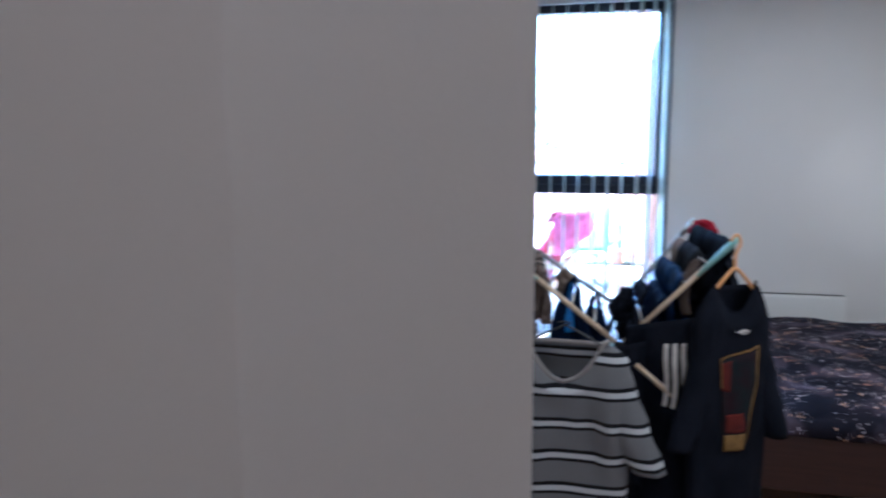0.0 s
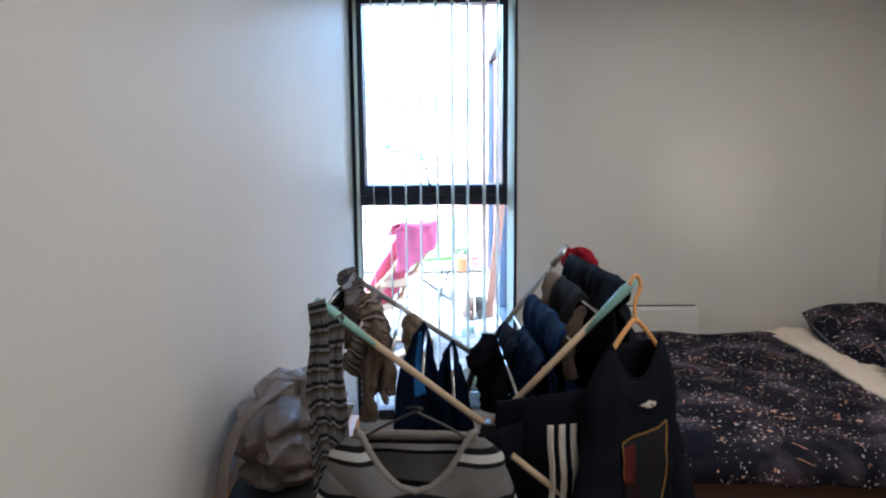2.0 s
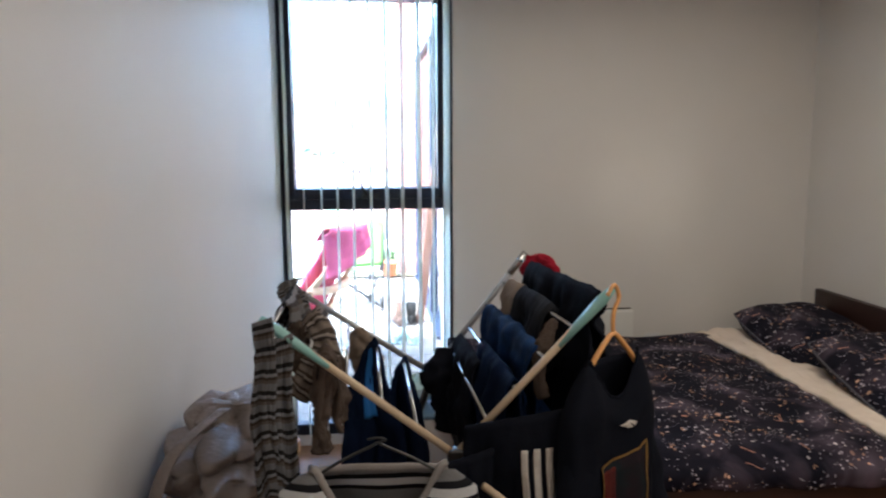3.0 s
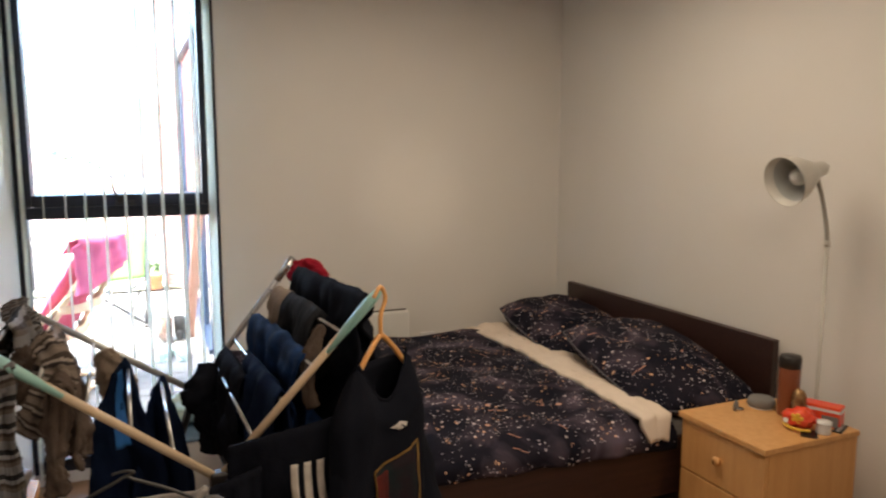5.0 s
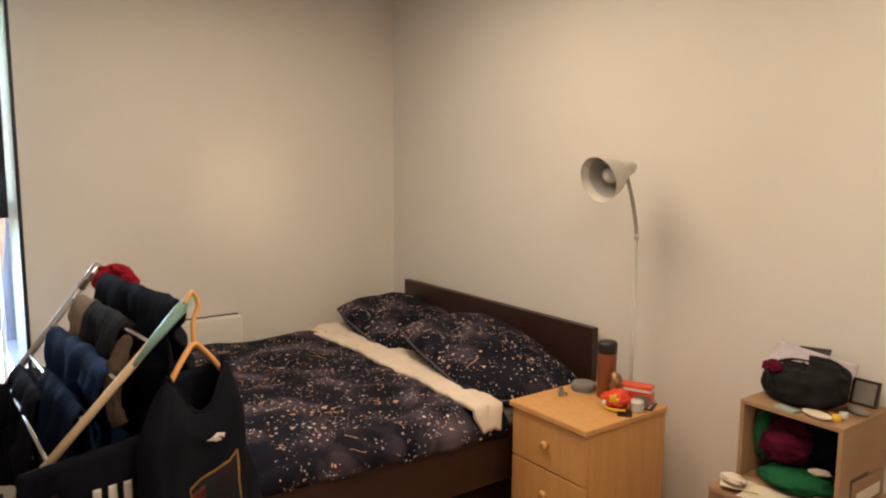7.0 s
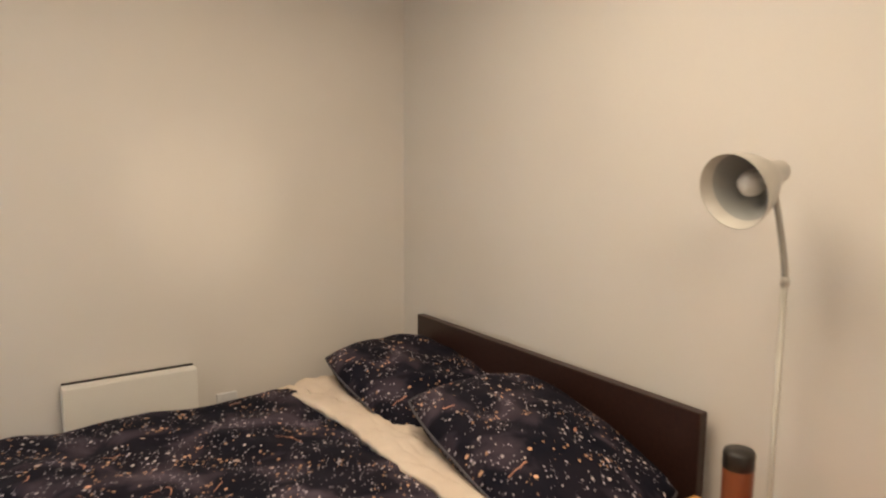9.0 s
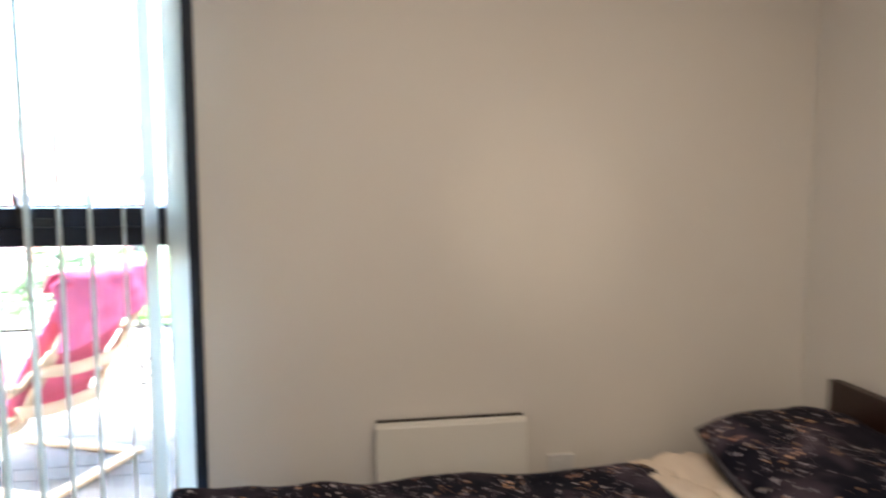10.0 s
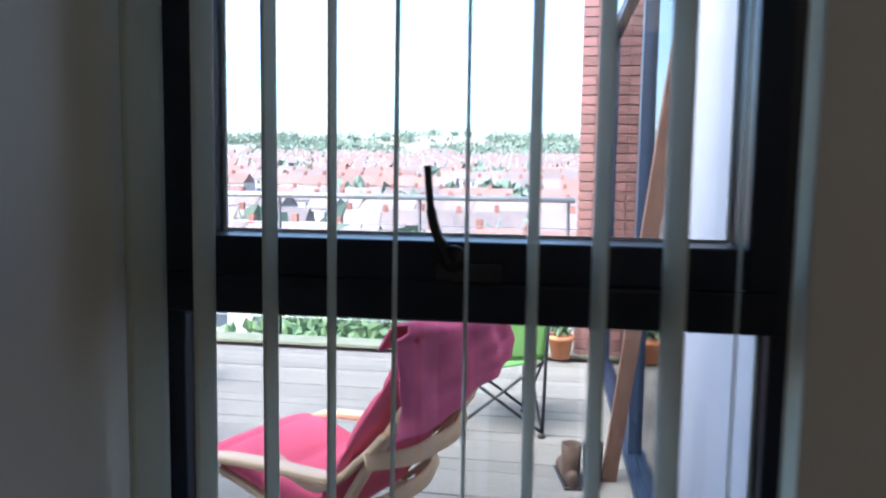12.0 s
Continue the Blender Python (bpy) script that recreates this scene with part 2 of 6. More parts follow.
BROWNCLOTH = mat("brown_knit", (0.11, 0.082, 0.066), 0.95, (0.065, 0.048, 0.04), scale=20, bump=0.5, grain=260, spec=0.08)
TANCLOTH = mat("tan_knit", (0.25, 0.2, 0.155), 0.95, (0.2, 0.155, 0.12), scale=18, bump=0.5, grain=260, spec=0.08)
REDCLOTH = mat("red_knit", (0.34, 0.016, 0.035), 0.9, (0.22, 0.01, 0.022), scale=20, bump=0.5, grain=260, spec=0.08)
WHITEP = mat("white_print", (0.66, 0.62, 0.56), 0.8, (0.55, 0.5, 0.45), scale=60, bump=0.1, spec=0.08)
GOLDP = mat("gold_print", (0.22, 0.13, 0.04), 0.8, (0.15, 0.09, 0.03), scale=60, bump=0.1, spec=0.08)
PRINTDK = mat("print_dark", (0.010, 0.018, 0.02), 0.85, (0.02, 0.010, 0.014), scale=25, bump=0.1, spec=0.08)
PRINTRED = mat("print_red", (0.12, 0.02, 0.013), 0.85, (0.05, 0.014, 0.014), scale=30, bump=0.1, spec=0.08)
GREYKNIT = mat("grey_rib", (0.27, 0.25, 0.235), 0.95, (0.23, 0.21, 0.2), scale=20, bump=0.4, grain=350, spec=0.08)
G, K, W = (0.15, 0.147, 0.147), (0.012, 0.012, 0.015), (0.46, 0.46, 0.46)
STRIPED = banded("striped_jersey", [(0, G), (0.40, K), (0.50, W), (0.66, K), (0.78, G)], 0.082, level=True)
STRIPELEG = banded("striped_knit", [(0, (0.15, 0.145, 0.148)), (0.34, (0.02, 0.02, 0.022)), (0.55, (0.2, 0.195, 0.2)), (0.70, (0.05, 0.04, 0.036)), (0.84, (0.10, 0.085, 0.075))], 0.036)
STRIPEBROWN = banded("striped_brown_knit", [(0, (0.19, 0.155, 0.13)), (0.3, (0.06, 0.047, 0.04)), (0.5, (0.28, 0.24, 0.21)), (0.68, (0.04, 0.033, 0.033)), (0.85, (0.15, 0.12, 0.10))], 0.04, wobble=0.03)
CHARCOAL = mat("charcoal_cotton", (0.028, 0.029, 0.033), 0.92, (0.016, 0.017, 0.021), scale=16, bump=0.4, grain=350, spec=0.05)
BAGCLOTH = mat("taupe_nylon", (0.24, 0.20, 0.185), 0.55, (0.20, 0.165, 0.155), scale=8, bump=0.6, grain=30, fine=0.04, bdist=0.01)
CARDBOARD = mat("cardboard", (0.36, 0.22, 0.12), 0.85, (0.3, 0.18, 0.095), scale=5, bump=0.15, grain=120)
BLACKBAG = mat("black_nylon", (0.012, 0.012, 0.012), 0.55, (0.02, 0.02, 0.02), scale=20, bump=0.4, grain=200, spec=0.03)
PAPER = mat("lilac_paper", (0.52, 0.47, 0.52), 0.8, bump=0.05)
CREAMPAPER = mat("cream_paper", (0.7, 0.62, 0.48), 0.8, (0.64, 0.56, 0.42), bump=0.05)
MAGENTA = mat("magenta_cloth", (0.11, 0.008, 0.03), 0.9, (0.07, 0.006, 0.022), scale=15, bump=0.4, grain=250, spec=0.08)
GREENCLOTH = mat("green_cloth", (0.016, 0.12, 0.05), 0.9, (0.012, 0.08, 0.035), scale=15, bump=0.4, grain=250, spec=0.08)
COPPER = mat("brown_bottle", (0.23, 0.07, 0.028), 0.35, (0.19, 0.055, 0.022), fine=0.05, bump=0.0)
BLACKP = mat("black_plastic", (0.018, 0.015, 0.014), 0.4, fine=0.05, bump=0.0)
HANDLE = mat("handle_plate", (0.035, 0.038, 0.045), 0.35, fine=0.05, bump=0.0)
GREYFAB = mat("grey_mesh", (0.22, 0.21, 0.2), 0.9, bump=0.4, grain=600, spec=0.08)
PACKET = mat("orange_foil", (0.75, 0.035, 0.018), 0.3, (0.72, 0.10, 0.025), scale=25, bump=0.2, grain=60)
GOLDFOIL = mat("gold_foil", (0.42, 0.27, 0.12), 0.3, (0.16, 0.07, 0.03), scale=40, metal=0.6, bump=0.3, grain=70)
YELLOW = mat("yellow_foil", (0.85, 0.55, 0.05), 0.35, bump=0.1)
WHITEPL = mat("white_plastic", (0.72, 0.72, 0.72), 0.35, bump=0.0, fine=0.02)
TEALRUB = mat("teal_rubber", (0.36, 0.45, 0.40), 0.7, bump=0.1)
DECKWOOD = mat("grey_decking", (0.19, 0.172, 0.15), 0.8, (0.145, 0.13, 0.112), scale=3, stretch=(0.6, 9, 9), bump=0.35, grain=70, fine=0.15, rand=0.14)
MOSSWOOD = mat("mossy_timber", (0.13, 0.14, 0.08), 0.9, (0.18, 0.175, 0.13), scale=6, bump=0.4, grain=80)
RENDERW = mat("white_render", (0.46, 0.445, 0.455), 0.85, (0.42, 0.405, 0.415), scale=2, bump=0.3, grain=300, fine=0.05)
BRICK = mat("red_brick", (0.23, 0.11, 0.095), 0.9, (0.19, 0.09, 0.08), scale=14, bump=0.5, grain=120, rand=0.2)
MORTAR = mat("mortar", (0.22, 0.16, 0.145), 0.95, bump=0.4)
PLANKW = mat("brown_plank", (0.100, 0.048, 0.030), 0.7, (0.15, 0.075, 0.05), scale=4, stretch=(9, 9, 0.7), bump=0.2)
PINK = mat("pink_cotton", (0.62, 0.11, 0.16), 0.85, (0.55, 0.085, 0.135), scale=8, bump=0.3, grain=250, spec=0.08)
TOWEL = mat("pink_towel", (0.56, 0.12, 0.18), 0.95, (0.45, 0.10, 0.19), scale=16, stretch=(5, 5, 0.5), bump=0.5, grain=220, spec=0.08)
BIRCH = mat("birch_ply", (0.62, 0.42, 0.24), 0.45, (0.56, 0.37, 0.2), scale=5, stretch=(6, 6, 6), bump=0.05)
LIME = mat("lime_canvas", (0.27, 0.5, 0.15), 0.85, (0.24, 0.45, 0.13), bump=0.3, grain=300, spec=0.08)
TERRA = mat("terracotta", (0.5, 0.19, 0.08), 0.85, (0.42, 0.16, 0.07), scale=12, bump=0.2)
LEAF = mat("leaf_green", (0.07, 0.125, 0.05), 0.6, (0.115, 0.17, 0.075), scale=20, bump=0.0, rand=0.25)
STEELRAIL = mat("grey_rail", (0.42, 0.42, 0.42), 0.4, metal=0.6, bump=0.0)
SUEDE = mat("brown_suede", (0.09, 0.06, 0.045), 0.9, (0.05, 0.035, 0.03), scale=20, bump=0.3, spec=0.08)
HOUSEW = mat("house_render", (0.46, 0.43, 0.4), 0.9, (0.38, 0.35, 0.33), scale=0.3, grain=4, rand=0.18)
HOUSER = mat("house_brick", (0.26, 0.1, 0.075), 0.9, (0.2, 0.085, 0.065), scale=0.5, grain=6, rand=0.25)
SLATE = mat("roof_slate", (0.13, 0.11, 0.11), 0.8, (0.19, 0.14, 0.13), scale=0.5, grain=5, rand=0.25)
ROOFRED = mat("roof_clay", (0.2, 0.115, 0.095), 0.8, (0.16, 0.095, 0.08), scale=0.5, grain=5, rand=0.2)
PANE = mat("dark_pane", (0.07, 0.08, 0.1), 0.15, bump=0.0)
GRASS = mat("far_ground", (0.16, 0.17, 0.11), 0.95, (0.24, 0.2, 0.17), scale=0.03, grain=0.4, fine=0.2)
# paler than near leaves: distance haze is put into the colour
WOODS = mat("far_leaves_hazed", (0.12, 0.165, 0.12), 0.9, (0.18, 0.22, 0.17), scale=0.06, grain=1.0, fine=0.3)
BARK = mat("bark", (0.08, 0.06, 0.045), 0.9, bump=0.4)


# ---- shaping ----
def thing(name, label, category, at=(0, 0, 0), rz=0.0, group="", kind=""):
    ob = new(name)
    ob.empty_display_size = 0.05
    ob.matrix_basis = pose(*at, 0, 0, rz)
    return tagged(ob, label, category, group, kind)


def part(name, bm, material, parent=None, label="", smooth=False):
    me = bpy.data.meshes.new(name)
    bm.normal_update()
    bm.to_mesh(me)
    bm.free()
    me.materials.append(material)
    if smooth:
        me.polygons.foreach_set("use_smooth", [True] * len(me.polygons))
    ob = new(name, me)
    if parent is not None:
        ob.parent = parent
    if label:
        ob["label"] = label
    return ob


def solid(ob, thick, offset=0.0):
    mod = ob.modifiers.new("thickness", "SOLIDIFY")
    mod.thickness, mod.offset = thick, offset
    return ob


def box(lo, hi, bevel=0.003, seg=2, bm=None, turn=None):
    bm = bm or bmesh.new()
    mid = [(a + b) / 2 for a, b in zip(lo, hi)]
    size = [abs(b - a) for a, b in zip(lo, hi)]
    m = Matrix.LocRotScale(mid, None, size)
    vs = bmesh.ops.create_cube(bm, size=1, matrix=turn @ m if turn else m)["verts"]
    if bevel:
        es = list({e for v in vs for e in v.link_edges})
        bmesh.ops.bevel(bm, geom=es, offset=min(bevel, min(size) * 0.45), segments=seg, affect="EDGES", profile=0.6)
    return bm


def tube(pts, r, n=10, bm=None, caps=True, flat=1.0):
    bm = bm or bmesh.new()
    pts = [Vector(p) for p in pts]
    rs = r if isinstance(r, (list, tuple)) else [r] * len(pts)
    rings, side = [], None
    for i, p in enumerate(pts):
        d = (pts[min(i + 1, len(pts) - 1)] - pts[max(i - 1, 0)]).normalized()
        if side is None:
            side = d.cross(Vector((0, 0, 1)) if abs(d.z) < 0.9 else Vector((1, 0, 0))).normalized()
        side = (side - d * side.dot(d)).normalized()
        up = d.cross(side)
        rings.append([bm.verts.new(p + rs[i] * (side * math.cos(a) + up * flat * math.sin(a))) for a in [2 * math.pi * k / n for k in range(n)]])
    for a, b in zip(rings, rings[1:]):
        for k in range(n):
            bm.faces.new((a[k], a[(k + 1) % n], b[(k + 1) % n], b[k]))
    if caps:
        bm.faces.new(rings[0][::-1])
        bm.faces.new(rings[-1])
    return bm


def strip(pts, side, w, t, bm=None):
    """A bent flat bar of width w along side and thickness t."""
    bm = bm or bmesh.new()
    pts, side = [Vector(p) for p in pts], Vector(side).normalized()
    rings = []
    for i, p in enumerate(pts):
        d = (pts[min(i + 1, len(pts) - 1)] - pts[max(i - 1, 0)]).normalized()
        up = side.cross(d).normalized()
        rings.append([bm.verts.new(p + side * a * w / 2 + up * b * t / 2) for a, b in ((-1, -0.6), (-0.9, -1), (0.9, -1), (1, -0.6), (1, 0.6), (0.9, 1), (-0.9, 1), (-1, 0.6))])
    for a, b in zip(rings, rings[1:]):
        for k in range(8):
            bm.faces.new((a[k], a[(k + 1) % 8], b[(k + 1) % 8], b[k]))
    bm.faces.new(rings[0][::-1])
    bm.faces.new(rings[-1])
    return bm


def lathe(profile, n=24, at=(0, 0, 0), bm=None, m=None):
    bm = bm or bmesh.new()
    m = m or Matrix.Translation(at)
    rings = [[bm.verts.new(m @ Vector((r * math.cos(2 * math.pi * k / n), r * math.sin(2 * math.pi * k / n), z))) for k in range(n)] for r, z in profile]
    for a, b in zip(rings, rings[1:]):
        for k in range(n):
            bm.faces.new((a[k], a[(k + 1) % n], b[(k + 1) % n], b[k]))
    for ring, (r, z) in ((rings[0], profile[0]), (rings[-1], profile[-1])):
        if r < 0.02:
            bm.faces.new(ring)
    return bm


def sheet(fn, nu, nv, uv=(1.0, 1.0), bm=None):
    """A grid from fn(u, v), u and v from 0 to 1, with true-size map coordinates."""
    bm = bm or bmesh.new()
    layer = bm.loops.layers.uv.verify()
    vs = [[bm.verts.new(fn(i / nu, j / nv)) for j in range(nv + 1)] for i in range(nu + 1)]
    for i in range(nu):
        for j in range(nv):
            q = ((i, j), (i + 1, j), (i + 1, j + 1), (i, j + 1))
            f = bm.faces.new([vs[a][b] for a, b in q])
            for lp, (a, b) in zip(f.loops, q):
                lp[layer].uv = (a / nu * uv[0], b / nv * uv[1])
    return bm


def arc(*pts, n=8):
    """A smooth line through points."""
    ps = [Vector(p) for p in pts]
    out = []
    for i in range(len(ps) - 1):
        a, b, c, d = ps[max(i - 1, 0)], ps[i], ps[i + 1], ps[min(i + 2, len(ps) - 1)]
        for k in range(n):
            t = k / n
            out.append(0.5 * (2 * b + (c - a) * t + (2 * a - 5 * b + 4 * c - d) * t * t + (3 * b - a - 3 * c + d) * t ** 3))
    return out + [ps[-1]]


def wob(x, y, z, s, seed=0.0):
    return noise.noise(Vector((x * s + seed * 3.1, y * s + seed * 1.7, z * s + seed)))


def structure(name, label, bm, material, category, smooth=False):
    return tagged(part(name, bm, material, None, "", smooth), label, category, "", "structure")


# ---- the room ----
L, R, S, N, TOP = -0.83, 2.07, 0.665, 4.65, 2.52
structure("floor", "brown wood laminate floor of the bedroom", box((-1.1, -1.5, -0.1), (2.3, 4.9, 0.0), 0), LAMINATE, "floor")
structure("ceiling", "plain white painted ceiling", box((-1.1, -1.5, TOP), (2.3, 4.9, TOP + 0.15), 0), CEIL, "ceiling")
structure("wall_east", "cream painted wall behind the headboard", box((R, -1.5, 0), (R + 0.2, 4.9, TOP), 0), PLASTER, "wall")
structure("wall_west", "white painted wall beside the window", box((L - 0.2, -1.5, 0), (L, N + 0.07, TOP), 0), PLASTER, "wall")
structure("wall_north", "cream painted wall above the heater", box((0.068, N, 0), (R, N + 0.1, TOP), 0), PLASTER, "wall")
structure("wall_above_window", "cream painted wall strip over the window", box((L, N, 2.46), (0.068, N + 0.1, TOP), 0), PLASTER, "wall")
structure("wall_below_window", "low painted kerb under the window", box((L, N, 0), (0.068, N + 0.1, 0.06), 0), PLASTER, "wall")
# end splay is made up: it turns the reveal away from the room's light
swb = bmesh.new()
for z in (0.0, TOP):
    for x, y in ((L, S), (L, S - 0.1), (-0.50, S - 0.1), (-0.3255, S - 0.0015), (-0.3255, S)):
        swb.verts.new((x, y, z))
swb.verts.ensure_lookup_table()
for k in range(5):
    swb.faces.new([swb.verts[i] for i in (k, (k + 1) % 5, (k + 1) % 5 + 5, k + 5)])
swb.faces.new(swb.verts[0:5])
swb.faces.new(swb.verts[5:10])
bmesh.ops.recalc_face_normals(swb, faces=swb.faces)
structure("wall_south_west", "painted partition wall beside the doorway, its end splayed to stay shaded", swb, PLASTER, "wall")
structure("wall_south_east", "painted partition wall beyond the doorway", box((0.45, S - 0.1, 0), (R, S, TOP), 0.002), PLASTER, "wall")
structure("wall_over_door", "painted wall over the doorway", box((-0.3255, S - 0.1, 2.1), (0.45, S, TOP), 0), PLASTER, "wall")
structure("wall_hall", "painted end wall of the hall", box((L, -1.5, 0), (R, -1.3, TOP), 0), PLASTER, "wall")
structure("baseboard", "white painted skirting board on the east wall", box((R - 0.016, S, 0), (R, N, 0.11), 0.005), SKIRT, "baseboard")
structure("baseboard", "white painted skirting board on the north wall", box((0.068, N - 0.016, 0), (R - 0.016, N, 0.11), 0.005), SKIRT, "baseboard")
structure("baseboard", "white painted skirting board on the west wall", box((L, S, 0), (L + 0.016, N - 0.13, 0.11), 0.005), SKIRT, "baseboard")

# window: dark aluminium frame, an opening light over a fixed pane
win = thing("window_1", "tall dark aluminium window with an opening upper light", "window", (0, 0, 0), kind="structure")
X0, X1, Y0, Y1 = L + 0.002, 0.066, N - 0.004, N + 0.062
G0, G1 = -0.79, 0.022
part("frame_jamb", box((X0, Y0, 0.06), (G0, Y1, 2.46), 0.004), ALU, win)
part("frame_jamb", box((G1, Y0, 0.06), (X1, Y1, 2.46), 0.004), ALU, win)
part("frame_head", box((G0 + 0.001, Y0, 2.41), (G1 - 0.001, Y1, 2.46), 0.004), ALU, win)
part("frame_sill", box((G0 + 0.001, Y0, 0.06), (G1 - 0.001, Y1, 0.12), 0.004), ALU, win)
part("transom", box((G0 + 0.001, N + 0.004, 1.294), (G1 - 0.001, Y1, 1.335), 0.004), ALU, win)
# the sash stands proud of the frame and laps over it
S0, S1, SF, SB = -0.808, 0.027, N - 0.03, N + 0.072
sash = part("sash", box((S0, SF, 1.29), (S1, N - 0.005, 1.345), 0.005), ALU, win)
part("sash_rail", box((S0 + 0.05, SF + 0.003, 1.3455), (S1 - 0.043, SB, 1.4), 0.004), ALU, sash)
part("sash_rail", box((S0, SF, 1.3455), (-0.758, SB, 2.352), 0.005), ALU, sash)
part("sash_rail", box((-0.016, SF, 1.3455), (S1, SB, 2.352), 0.005), ALU, sash)
part("sash_rail", box((S0, SF, 2.353), (S1, SB, 2.42), 0.005), ALU, sash)
for lo, hi in (((-0.757, N + 0.060, 1.4005), (-0.752, N + 0.066, 2.352)), ((-0.022, N + 0.060, 1.4005), (-0.017, N + 0.066, 2.352)), ((-0.7515, N + 0.060, 1.4005), (-0.0225, N + 0.066, 1.405))):
    part("gasket", box(lo, hi, 0), RAILGREY, sash, "grey glazing gasket")
for lo, hi in (((-0.76, N + 0.067, 1.395), (-0.014, N + 0.071, 2.355)), ((G0 - 0.004, N + 0.040, 0.115), (G1 + 0.004, N + 0.046, 1.296))):
    g = part("pane", box(lo, hi, 0), GLASS, win)
    g.visible_shadow = False
for xa, xb in ((G0 + 0.0005, G0 + 0.006), (G1 - 0.006, G1 - 0.0005)):
    part("glazing_bead", box((xa, N + 0.030, 0.121), (xb, N + 0.039, 1.293), 0.001), RAILGREY, win)
hx, hy = -0.425, SF
part("handle_base", box((hx + 0.012, hy - 0.012, 1.347), (hx + 0.10, hy - 0.0005, 1.372), 0.004), HANDLE, sash)
part("handle_hub", lathe([(0.0, 0.0), (0.018, 0.0), (0.018, 0.012), (0.014, 0.017), (0.0, 0.018)], 20, m=pose(hx + 0.036, hy - 0.0005, 1.378, 90, 0, 0)), BLACKP, sash, "", True)
part("handle", tube(arc((hx + 0.03, hy - 0.012, 1.372), (hx + 0.018, hy - 0.014, 1.40), (hx + 0.006, hy - 0.014, 1.44), (hx, hy - 0.012, 1.5)), [0.012] * 9 + [0.0095] * 8 + [0.007] * 8, 10, flat=0.7), BLACKP, sash, "black curved window handle", True)

# vertical blind, its slats turned open
blind = thing("vertical_blind", "cream fabric vertical blind turned open before the window", "blind", (-0.38, 4.545, 2.42))
part("head_rail", box((-0.445, -0.022, -0.03), (0.44, 0.022, 0.012), 0.004), RAILGREY, blind)


def slat_shape(u, v):
    return Vector((0.003 * math.sin(math.pi * u), (u - 0.5) * 0.086, -0.036 - 2.30 * v))


SLATS = ((-0.787, -5), (-0.703, 8), (-0.619, 9), (-0.535, 9.5), (-0.452, 9), (-0.368, 8.5), (-0.284, 10.5), (-0.202, 9), (-0.120, 9.5), (-0.046, -14), (0.026, -30))
for k, (x, turn) in enumerate(SLATS):
    s = solid(part("slat", sheet(slat_shape, 6, 6, (0.09, 2.3)), SLAT, blind, "", True), 0.0007)
    s.matrix_local = pose(x + 0.38, 0.0, 0, 0, 0.15 * math.sin(k * 2.1), turn)
    part("carrier", box((x + 0.376, -0.006, -0.036), (x + 0.384, 0.006, -0.03), 0), WHITEPL, blind)

# wall heater and socket
heater = thing("panel_heater", "white slim electric panel heater on the wall", "heater", (0.82, N, 0.30))
part("body", box((-0.243, -0.062, 0.0), (0.243, -0.02, 0.415), 0.008, 3), HEATER, heater)
# black plate that paints the shade of the gap behind the body
part("gap_shade", box((-0.238, -0.0198, 0.01), (0.238, -0.012, 0.4235), 0.001), BLACKP, heater, "black plate painting the shade of the gap behind the heater")
part("top_lip", box((-0.240, -0.058, 0.4152), (0.240, -0.026, 0.4185), 0.001), HEATER, heater)
for x in (-0.15, 0.15):
    part("bracket", box((x - 0.02, -0.02, 0.08), (x + 0.02, 0.0, 0.36), 0.002), HEATER, heater)
sock = thing("wall_socket", "white wall socket above the bed", "socket", (1.195, N, 0.528))
part("plate", box((-0.044, -0.011, -0.043), (0.044, 0.0, 0.043), 0.006, 3), WHITEPL, sock)
part("switch", box((-0.020, -0.0145, 0.012), (-0.004, -0.011, 0.028), 0.002), WHITEPL, sock)

# ceiling lamps, out of view; the second round one is added
for lx, ly in ((0.9, 3.1), (0.6, 1.35)):
    disc = thing("ceiling_lamp", "unseen white round ceiling lamp, one of two sharing the warm light", "lamp", (lx, ly, TOP))
    part("housing", lathe([(0.0, 0.0), (0.33, 0.0), (0.33, -0.03), (0.315, -0.035), (0.31, -0.012), (0.0, -0.0125)], 40), LAMPWHITE, disc, "", True)
bar = thing("ceiling_spotlight", "white three-head ceiling spotlight bar", "lamp", (0.75, 1.7, TOP))
part("bar", box((-0.3, -0.025, -0.03), (0.35, 0.025, 0.0), 0.006), LAMPWHITE, bar)
for x, dx, dy in ((-0.13, 0.0, 0.035), (0.2, 0.03, -0.1)):
    part("head", lathe([(0.0, 0.05), (0.03, 0.045), (0.036, 0.0), (0.036, -0.03)], 20, (x + dx * 0.2, dy * 0.2, -0.1)), LAMPWHITE, bar, "", True)
    part("stem", tube([(x, 0, -0.03), (x, 0, -0.06)], 0.006), LAMPWHITE, bar)
# added fixture for the hall fill, never in view
hall = thing("hall_lamp", "white round ceiling lamp added in the hall, out of view", "lamp", (-0.1, -0.55, TOP))
part("base", lathe([(0.0, 0.0), (0.13, 0.0), (0.13, -0.03), (0.0, -0.031)], 24), LAMPWHITE, hall, "", True)

# ---- bed ----
BX0, BX1, BY0, BY1 = 0.02, 2.0, 2.93, 4.42
bed = thing("bed", "dark brown wooden double bed frame against the wall", "bed", (0, 0, 0))
part("headboard", box((BX1, BY0 - 0.0, 0.0), (BX1 + 0.035, BY1 + 0.0, 0.85), 0.004), DARKWOOD, bed)
part("side_rail", box((BX0, BY0 - 0.012, 0.305), (BX1, BY0 + 0.016, 0.525), 0.004), DARKWOOD, bed)
part("side_rail", box((BX0, BY1 - 0.016, 0.305), (BX1, BY1 + 0.012, 0.525), 0.004), DARKWOOD, bed)
